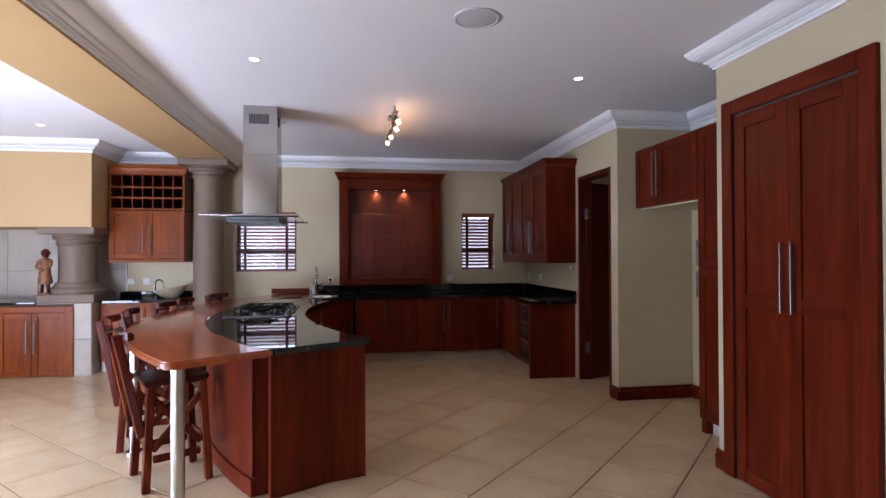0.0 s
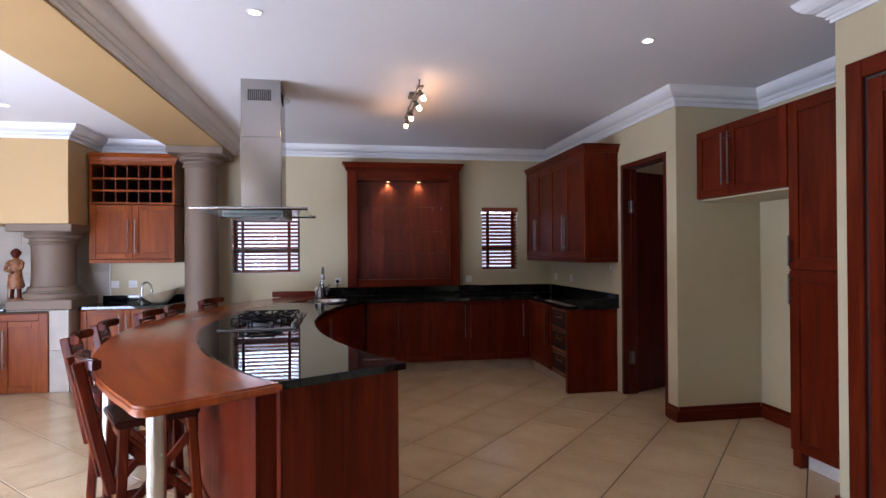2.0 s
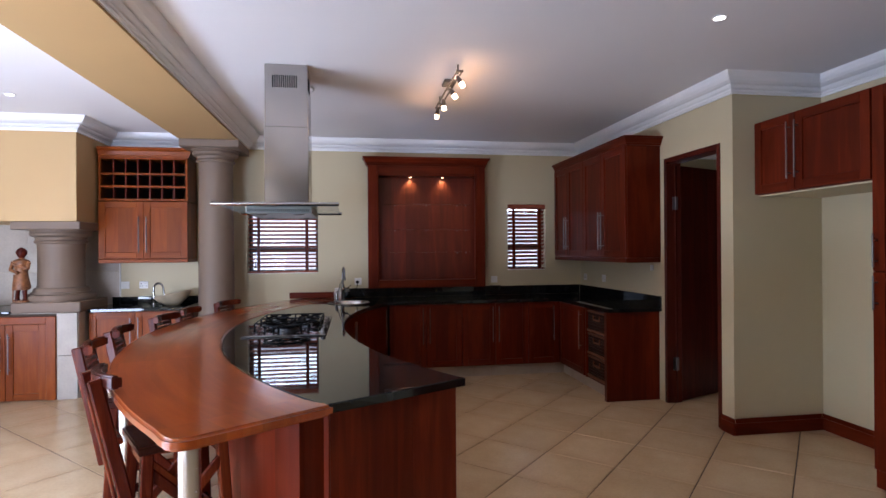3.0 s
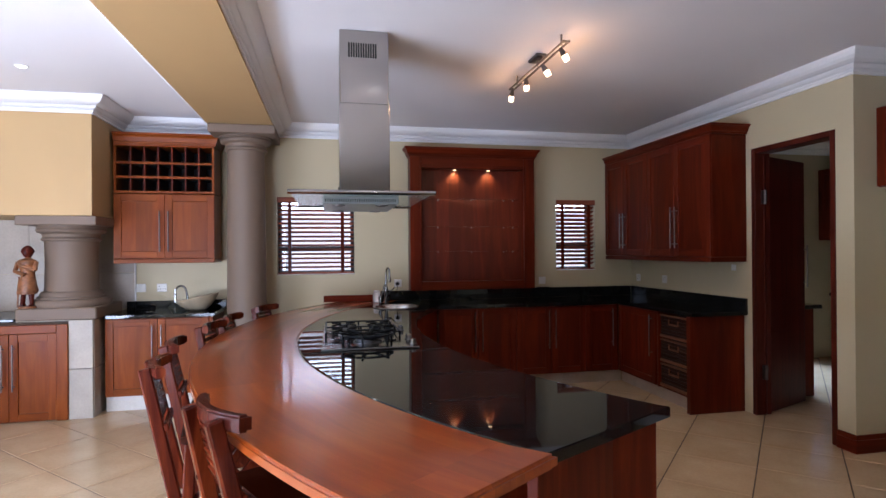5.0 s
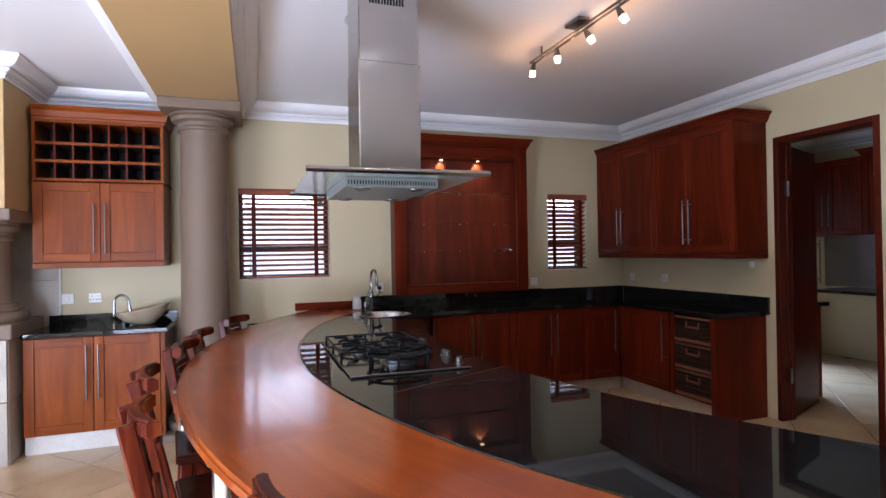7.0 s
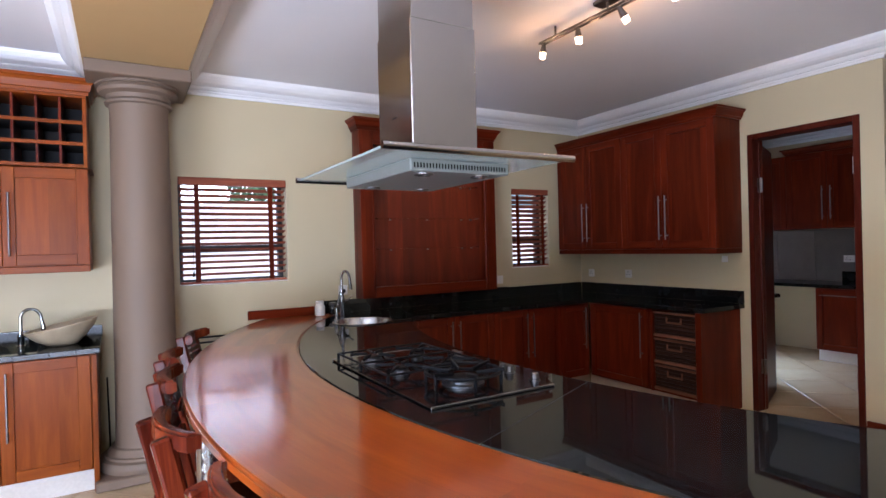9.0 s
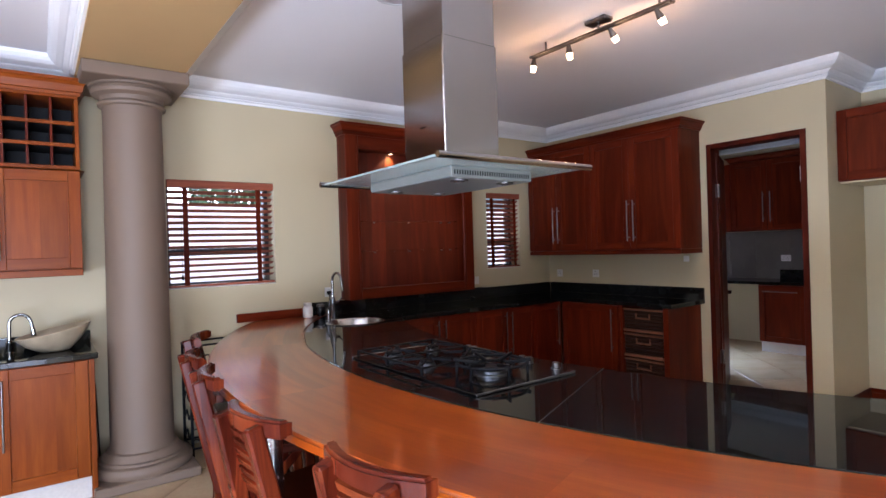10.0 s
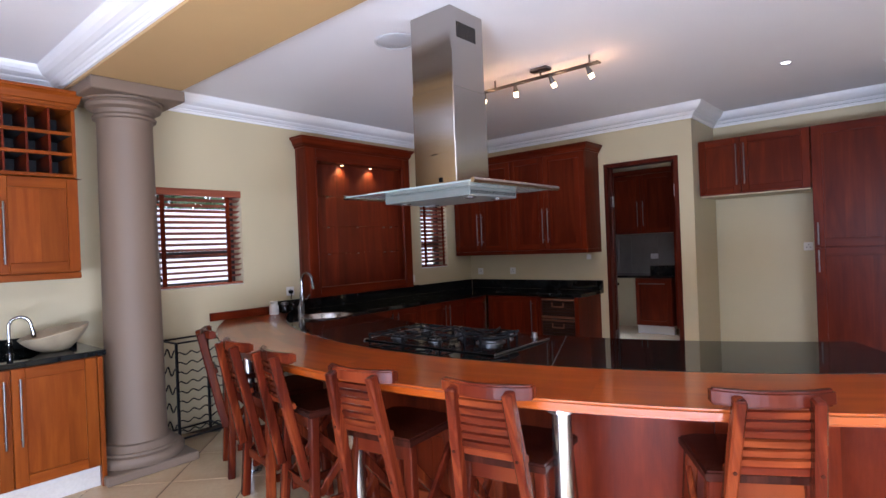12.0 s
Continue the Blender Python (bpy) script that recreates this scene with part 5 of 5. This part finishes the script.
part("stone_top", B(-3.70, HX1 + 0.004, HY + 0.021, BACK - 0.013, 0.7755, 0.784, 0.002), STONE, fp)
part("hearth_top", B(HX0, -3.70, HY - 0.012, BACK - 0.013, 0.783, 0.803, 0.003), GRANITE, fp, "dark polished hearth slab")
ff = Face((-4.145, HY + 0.008, 0), (1, 0, 0), (0, -1, 0))
t = thing("hearth_cabinet", (-3.73, HY, 0), "honey cherry double doors in a frame under the hearth", "cabinet")
for a, b in ((0.0, 0.083), (0.745, 0.823)):
    bm = bmesh.new()
    ff.box(bm, a, b, -0.005, 0.028, 0.003, 0.755, 0.003)
    part("frame_side", bm, HONEY, t)
bm = bmesh.new()
ff.box(bm, 0.0835, 0.7445, -0.005, 0.028, 0.69, 0.755, 0.003)
part("frame_top", bm, HONEY_H, t)
for a, b, h in ((0.084, 0.413, 0.378), (0.415, 0.744, 0.452)):
    shaker_door(t, ff, a + 0.001, b - 0.001, 0.008, 0.686, (h, 0.25, 0.61), HONEY, HONEY_H)
column(-3.405, 8.175, 0.786, HZ, "stout taupe half-height column carrying the hood", 0.19, 0.285, tall=False)


def figurine():
    """A carved figure, kept as one plain shape."""
    bm = bmesh.new()
    x, y, z = -3.625, 7.945, 0.883
    lathe(bm, [(0.060, 0.0), (0.062, 0.008), (0.056, 0.016), (0.010, 0.018)], (x, y, z), 16)
    for sx in (-1, 1):
        cyl(bm, (x + sx * 0.030, y - 0.012, z + 0.012), (x + sx * 0.026, y, z + 0.15), 0.015, 10, 0.021)
        cyl(bm, (x + sx * 0.030, y - 0.038, z + 0.018), (x + sx * 0.030, y - 0.004, z + 0.024), 0.013, 8, 0.015)
    cyl(bm, (x - 0.058, y - 0.02, z + 0.01), (x - 0.050, y - 0.03, z + 0.25), 0.007, 8)
    lathe(bm, [(0.030, 0.108), (0.066, 0.112), (0.070, 0.135), (0.060, 0.19), (0.046, 0.25), (0.044, 0.275), (0.056, 0.315), (0.066, 0.352), (0.060, 0.375), (0.030, 0.390), (0.020, 0.398)], (x, y, z), 18)
    lathe(bm, [(0.016, 0.388), (0.026, 0.400), (0.035, 0.42), (0.040, 0.445), (0.037, 0.468), (0.024, 0.486), (0.006, 0.493)], (x + 0.004, y - 0.008, z), 14)
    for p, q, r in (((-0.062, -0.008, 0.362), (-0.070, -0.030, 0.29), 0.019), ((-0.070, -0.030, 0.29), (0.006, -0.062, 0.262), 0.016), ((0.064, -0.008, 0.362), (0.068, -0.036, 0.30), 0.019), ((0.068, -0.036, 0.30), (-0.034, -0.066, 0.345), 0.016)):
        cyl(bm, (x + p[0], y + p[1], z + p[2]), (x + q[0], y + q[1], z + q[2]), r, 10, r * 0.85)
    for v in bm.verts:
        v.co += Vector((0.004, 0.004, 0.0)) * math.sin(v.co.z * 70 + v.co.x * 50)
    for f in bm.faces:
        h = f.calc_center_median().z - z
        f.material_index = 1 if h > 0.397 or 0.017 < h < 0.108 else 0
    ob = part("figurine", bm, (CARVED, DARKWOOD), origin=Vector((x, y, z)), smooth=True)
    tagged(ob, "carved wooden figurine with a dark head on the column base", "figurine")


figurine()


# ---- bar stools ----
def bar_stool():
    """A stool at the origin; it faces +x, its back towards -x."""
    t = thing("bar_stool", (0, 0, 0), "dark reddish wooden bar stool with slatted low back", "stool", "stools along the bar")
    S = 0.607
    bm = bmesh.new()
    slab(bm, [(-0.17, -0.165), (0.15, -0.175), (0.18, -0.12), (0.185, 0.0), (0.18, 0.12), (0.15, 0.175), (-0.17, 0.165)], S - 0.034, S, 0.007)
    part("seat", bm, SEATWOOD, t, "dark polished wooden seat")
    for sx, sy in ((-1, -1), (-1, 1), (1, -1), (1, 1)):
        bm = beam_between(bmesh.new(), (sx * 0.165, sy * 0.168, 0), (sx * 0.135, sy * 0.135, S - 0.034), 0.042, 0.042, (1, 0, 0), 0.005)
        part("leg", bm, STOOLWOOD, t)
    for sy in (-1, 1):
        bm = beam_between(bmesh.new(), (-0.125, sy * 0.148, 0.17), (0.125, sy * 0.148, 0.17), 0.022, 0.04, (0, 1, 0), 0.004)
        part("stretcher", bm, STOOLWOOD, t)
        bm = beam_between(bmesh.new(), (-0.13, sy * 0.155, 0.22), (0.13, sy * 0.150, 0.50), 0.020, 0.038, (0, 1, 0), 0.004)
        part("brace", bm, STOOLWOOD, t)
        bm = beam_between(bmesh.new(), (0.13, sy * 0.138, 0.22), (-0.13, sy * 0.132, 0.50), 0.018, 0.038, (0, 1, 0), 0.004)
        part("brace", bm, STOOLWOOD, t)
    for sx, z in ((-1, 0.24), (1, 0.24)):
        bm = beam_between(bmesh.new(), (sx * 0.143, -0.13, z), (sx * 0.143, 0.13, z), 0.022, 0.045, (1, 0, 0), 0.004)
        part("footrest", bm, STOOLWOOD_Y, t)
    for sx in (-1, 1):
        bm = beam_between(bmesh.new(), (sx * 0.135, -0.12, S - 0.065), (sx * 0.135, 0.12, S - 0.065), 0.024, 0.055, (1, 0, 0), 0.003)
        part("apron", bm, STOOLWOOD_Y, t)
    lo, hi = Vector((-0.178, 0, 0.30)), Vector((-0.298, 0, 0.866))
    for sy in (-1, 1):
        o, o2 = Vector((0, sy * 0.134, 0)), Vector((0, sy * 0.099, 0))
        bm = beam_between(bmesh.new(), lo + o, hi + o2, 0.033, 0.046, (0, 1, 0), 0.006)
        post = part("back_post", bm, STOOLWOOD, t)
        for f in (0.30, 0.62):
            c = (lo + o).lerp(hi + o2, f)
            part("plug", cyl(bmesh.new(), c + Vector((-0.020, 0, -0.004)), c + Vector((-0.0255, 0, -0.005)), 0.006, 10), SEATWOOD, post, "dark wooden plug over a screw")
    for k in range(6):
        z = 0.816 - 0.0295 * k
        f = (z - lo.z) / (hi.z - lo.z)
        c = lo.lerp(hi, f) + Vector((0.017, 0, 0))
        half = 0.112 - 0.035 * (f - 0.5)
        bm = bmesh.new()
        pts = []
        for j in range(7):
            yy = -half + 2 * half * j / 6
            pts.append(c + Vector((-0.006 * (1 - (yy / half) ** 2), yy, 0)))
        for p, q in zip(pts, pts[1:]):
            beam_between(bm, p, q, 0.012, 0.0215, (1, 0, 0.35), 0.0)
        bmesh.ops.remove_doubles(bm, verts=bm.verts, dist=0.0008)
        part("slat", bm, STOOLWOOD_Y, t)
    c = lo.lerp(hi, (0.638 - lo.z) / (hi.z - lo.z)) + Vector((0.028, 0, 0))
    part("lower_rail", beam_between(bmesh.new(), c + Vector((0, -0.128, 0)), c + Vector((0, 0.128, 0)), 0.020, 0.028, (1, 0, 0.2), 0.004), STOOLWOOD_Y, t, "pale worn cross rail")
    bm = bmesh.new()
    outer, inner = [], []
    for j in range(15):
        yy = -0.162 + 0.324 * j / 14
        bow = 0.042 * (1 - (yy / 0.162) ** 2)
        outer.append((-0.253 - bow, yy))
        inner.append((-0.219 - bow, yy))
    slab(bm, outer + inner[::-1], 0.834, 0.882, 0.007)
    part("top_rail", bm, STOOLWOOD_Y, t, "curved top rail with worn gloss")
    return t


stool = bar_stool()
spots = [(-25.8, 3.50), (-13.8, 3.585), (-5.4, 3.57), (3.9, 3.52), (11.0, 3.535), (20.3, 3.55)]
for k, (a, r) in enumerate(spots):
    ca, sa = math.cos(radians(a)), math.sin(radians(a))
    m = pose(BAR_C[0] - r * ca, BAR_C[1] + r * sa, 0, 0, 0, -a + (4, -3, 2, -5, 3, -2)[k])
    if k == 0:
        stool.matrix_basis = m
    else:
        copy_thing(stool, m)

# ---- wire wine rack by the wall ----
rack = thing("wire_rack", (-1.55, 8.45, 0), "black wrought iron wine rack with wavy bars", "rack")
bm = bmesh.new()
RX0, RX1, RY0, RY1, RZ = -1.735, -1.40, 8.33, 8.57, 0.72
for x in (RX0, RX1):
    for y in (RY0, RY1):
        box(bm, x - 0.008, x + 0.008, y - 0.008, y + 0.008, 0.0, RZ)
for z in (0.05, RZ):
    for y in (RY0, RY1):
        box(bm, RX0, RX1, y - 0.006, y + 0.006, z - 0.006, z + 0.006)
    for x in (RX0, RX1):
        box(bm, x - 0.006, x + 0.006, RY0, RY1, z - 0.006, z + 0.006)
part("frame", bm, IRON, rack)
for k in range(9):
    z = 0.10 + 0.068 * k
    for y in (RY0,):
        pts = [(RX0 + (RX1 - RX0) * j / 36, y, z + 0.010 * math.sin(2 * math.pi * j / 9)) for j in range(37)]
        part("wavy_bar", tube(bmesh.new(), pts, 0.0045, 6), IRON, rack, smooth=True)
for k in range(5):
    z = 0.12 + 0.13 * k
    pts = [(RX0, RY0 + (RY1 - RY0) * j / 18, z + 0.028 * math.sin(2 * math.pi * j / 9)) for j in range(19)]
    part("wavy_bar", tube(bmesh.new(), pts, 0.005, 6), IRON, rack, smooth=True)

# ---- scullery through the doorway ----
sf = Face((4.20, 8.0, 0), (0, -1, 0), (-1, 0, 0))
t = thing("scullery_base_cabinet", (4.45, 7.3, 0), "cherry base cabinet with a drawer-width door", "cabinet")
bm = bmesh.new()
sf.box(bm, 0.58, 1.08, -0.58, -0.001, 0.12, TOP - 0.036)
part("body", bm, CHERRY, t)
door = shaker_door(t, sf, 0.585, 1.075, 0.125, Z1)
bar_handle(door, sf, 0.64, 0.70, 0.70, horizontal=0.36)
bm = bmesh.new()
sf.box(bm, 0.58, 1.08, -0.1, -0.04, 0.0, 0.119)
part("plinth_board", bm, KICK, t)
t = thing("scullery_worktop", (4.5, 7.4, TOP), "black granite worktop and upstand in the scullery", "worktop")
bm = bmesh.new()
sf.box(bm, -0.2, 1.12, -0.598, 0.03, TOP - 0.034, TOP, 0.003)
part("slab", bm, GRANITE, t)
bm = bmesh.new()
sf.box(bm, 0.58, 1.12, -0.598, -0.57, TOP + 0.0005, TOP + 0.11, 0.002)
part("upstand", bm, GRANITE, t)
t = thing("scullery_wall_cabinet", (4.6, 7.4, 1.40), "dark cherry wall cabinet with framed doors", "cabinet")
su = Face((4.45, 8.0, 0), (0, -1, 0), (-1, 0, 0))
bm = bmesh.new()
su.box(bm, 0.18, 1.06, -0.348, -0.001, 1.40, 2.24)
part("body", bm, CHERRY, t)
for a, b, h in ((0.18, 0.60, 0.565), (0.60, 1.06, 0.645)):
    shaker_door(t, su, a + 0.002, b - 0.002, 1.405, 2.235, (h, 1.50, 1.86))
part("crown", crown(su, 0.18, 1.06, 0.348, 2.241, 2.31), CHERRY_H, t)
t = thing("scullery_wall_cabinet", (4.6, 8.2, 1.40), "dark cherry wall cabinet with framed doors", "cabinet")
bm = bmesh.new()
su.box(bm, -0.58, 0.178, -0.348, -0.001, 1.40, 2.24)
part("body", bm, CHERRY, t)
for a, b, h in ((-0.58, -0.20, -0.235), (-0.20, 0.178, -0.165)):
    shaker_door(t, su, a + 0.002, b - 0.002, 1.405, 2.235, (h, 1.50, 1.86))
t = thing("scullery_tall_cabinet", (4.5, 6.55, 0), "tall cherry cabinet in the scullery", "cabinet")
bm = bmesh.new()
sf.box(bm, 1.125, 1.855, -0.598, -0.001, 0.1, 2.36)
part("body", bm, CHERRY, t)
shaker_door(t, sf, 1.13, 1.49, 0.12, 2.35, (1.455, 0.95, 1.35))
shaker_door(t, sf, 1.495, 1.85, 0.12, 2.35, (1.53, 0.95, 1.35))
t = thing("scullery_side_cabinet", (2.55, 7.5, 0), "dark cherry cabinet with black top behind the door", "cabinet")
part("body", B(2.13, 2.90, 7.16, 7.75, 0.0, TOP - 0.036, 0.003), CHERRY, t)
part("top", B(2.12, 2.95, 7.12, 7.76, TOP - 0.034, TOP, 0.003), GRANITE, t)
part_tiles = thing("splashback", (4.79, 7.4, 0.93), "grey glazed wall tiles behind the scullery worktop", "tiles", kind="structure")
for k in range(4):
    part("tile", B(4.788, 4.799, 6.90 + 0.40 * k, 7.298 + 0.40 * k, TOP + 0.001, 1.395, 0.001), SPLASH, part_tiles)
sw = Face((4.788, 0, 0), (0, -1, 0), (-1, 0, 0))
socket(sw, -7.35, 1.06, "socket", 0.11)

# ---- conduit, lead and rod round the prep corner ----
cd = thing("conduit", (-3.055, BACK, 0.87), "thin white conduit on the wall above the granite", "conduit")
part("pipe", cyl(bmesh.new(), (-3.055, BACK - 0.009, 0.868), (-3.055, BACK - 0.009, 1.218), 0.008, 12), PLASTIC, cd, smooth=True)
ld = thing("power_lead", (-3.05, BACK - 0.03, 0.80), "loose black lead lying on the granite top", "cable")
part("lead", tube(bmesh.new(), [(-3.05, BACK - 0.03, 0.868), (-3.04, BACK - 0.05, 0.83), (-3.03, BACK - 0.09, 0.804), (-2.98, BACK - 0.17, 0.8025), (-2.90, BACK - 0.20, 0.8025), (-2.84, BACK - 0.27, 0.8025)], 0.004, 8), BLACK, ld, smooth=True)
rod = thing("thin_rod", (-2.25, 8.5, 0), "thin dark rod leaning behind the column", "rod")
part("rod", cyl(bmesh.new(), (-2.235, 8.50, 0.0), (-2.245, 8.595, 0.52), 0.005, 8), BLACK, rod, smooth=True)

# ---- floor tiles ----
floor = tagged(part("floor", B(LEFT, 4.8, SOUTH, BACK, -0.10, -0.004), GROUT), "beige ceramic tiles laid diagonally with brown joints", "floor", kind="structure")
TA, TS = radians(46.0), 0.4525
TU, TV = Vector((math.cos(TA), math.sin(TA))), Vector((-math.sin(TA), math.cos(TA)))
U0, V0 = 2.364, 2.332


def tile_mesh():
    t = bmesh.new()
    h = TS / 2 - 0.003
    c = 0.0025
    lo = [t.verts.new((sx * h, sy * h, -0.006)) for sx, sy in ((-1, -1), (1, -1), (1, 1), (-1, 1))]
    mi = [t.verts.new((sx * h, sy * h, -0.0022)) for sx, sy in ((-1, -1), (1, -1), (1, 1), (-1, 1))]
    hi = [t.verts.new((sx * (h - c), sy * (h - c), 0.0)) for sx, sy in ((-1, -1), (1, -1), (1, 1), (-1, 1))]
    for a, b in ((lo, mi), (mi, hi)):
        for k in range(4):
            t.faces.new((a[k], a[(k + 1) % 4], b[(k + 1) % 4], b[k]))
    t.faces.new(hi)
    return t


tm = tile_mesh()
tile_data = bpy.data.meshes.new("tile")
tm.to_mesh(tile_data)
tile_data.materials.append(TILE_NEAR)
rest_v, rest_f = [], []
tv = [v.co.copy() for v in tm.verts]
tf = [[v.index for v in f.verts] for f in tm.faces]
tm.free()
rng = random.Random(11)
rooms = ((LEFT + 0.2, PAN_X, SOUTH + 0.2, BACK), (PAN_X, ALC_X, PAN_Y, ALC_Y), (PAN_X, 4.72, ALC_Y, BACK))
for i in range(-22, 22):
    for j in range(-22, 34):
        c = TU * (U0 + TS * (i + 0.5)) + TV * (V0 + TS * (j + 0.5))
        if not any(a - 0.12 < c.x < b + 0.12 and e - 0.12 < c.y < f + 0.12 for a, b, e, f in rooms):
            continue
        m = pose(c.x, c.y, rng.uniform(-0.0006, 0.0), 0, 0, 46.0 + rng.choice((0, 90, 180, 270)))
        if -4.6 < c.x < 4.9 and 3.4 < c.y < 8.8:
            o = new("tile", tile_data)
            o.parent = floor
            o.matrix_local = m
        else:
            n0 = len(rest_v)
            rest_v += [m @ v for v in tv]
            rest_f += [[n0 + k for k in f] for f in tf]
me = bpy.data.meshes.new("tiles_beyond")
me.from_pydata(rest_v, [], rest_f)
me.materials.append(TILE)
o = new("tiles_beyond", me)
o.parent = floor
tagged(o, kind="stuff")
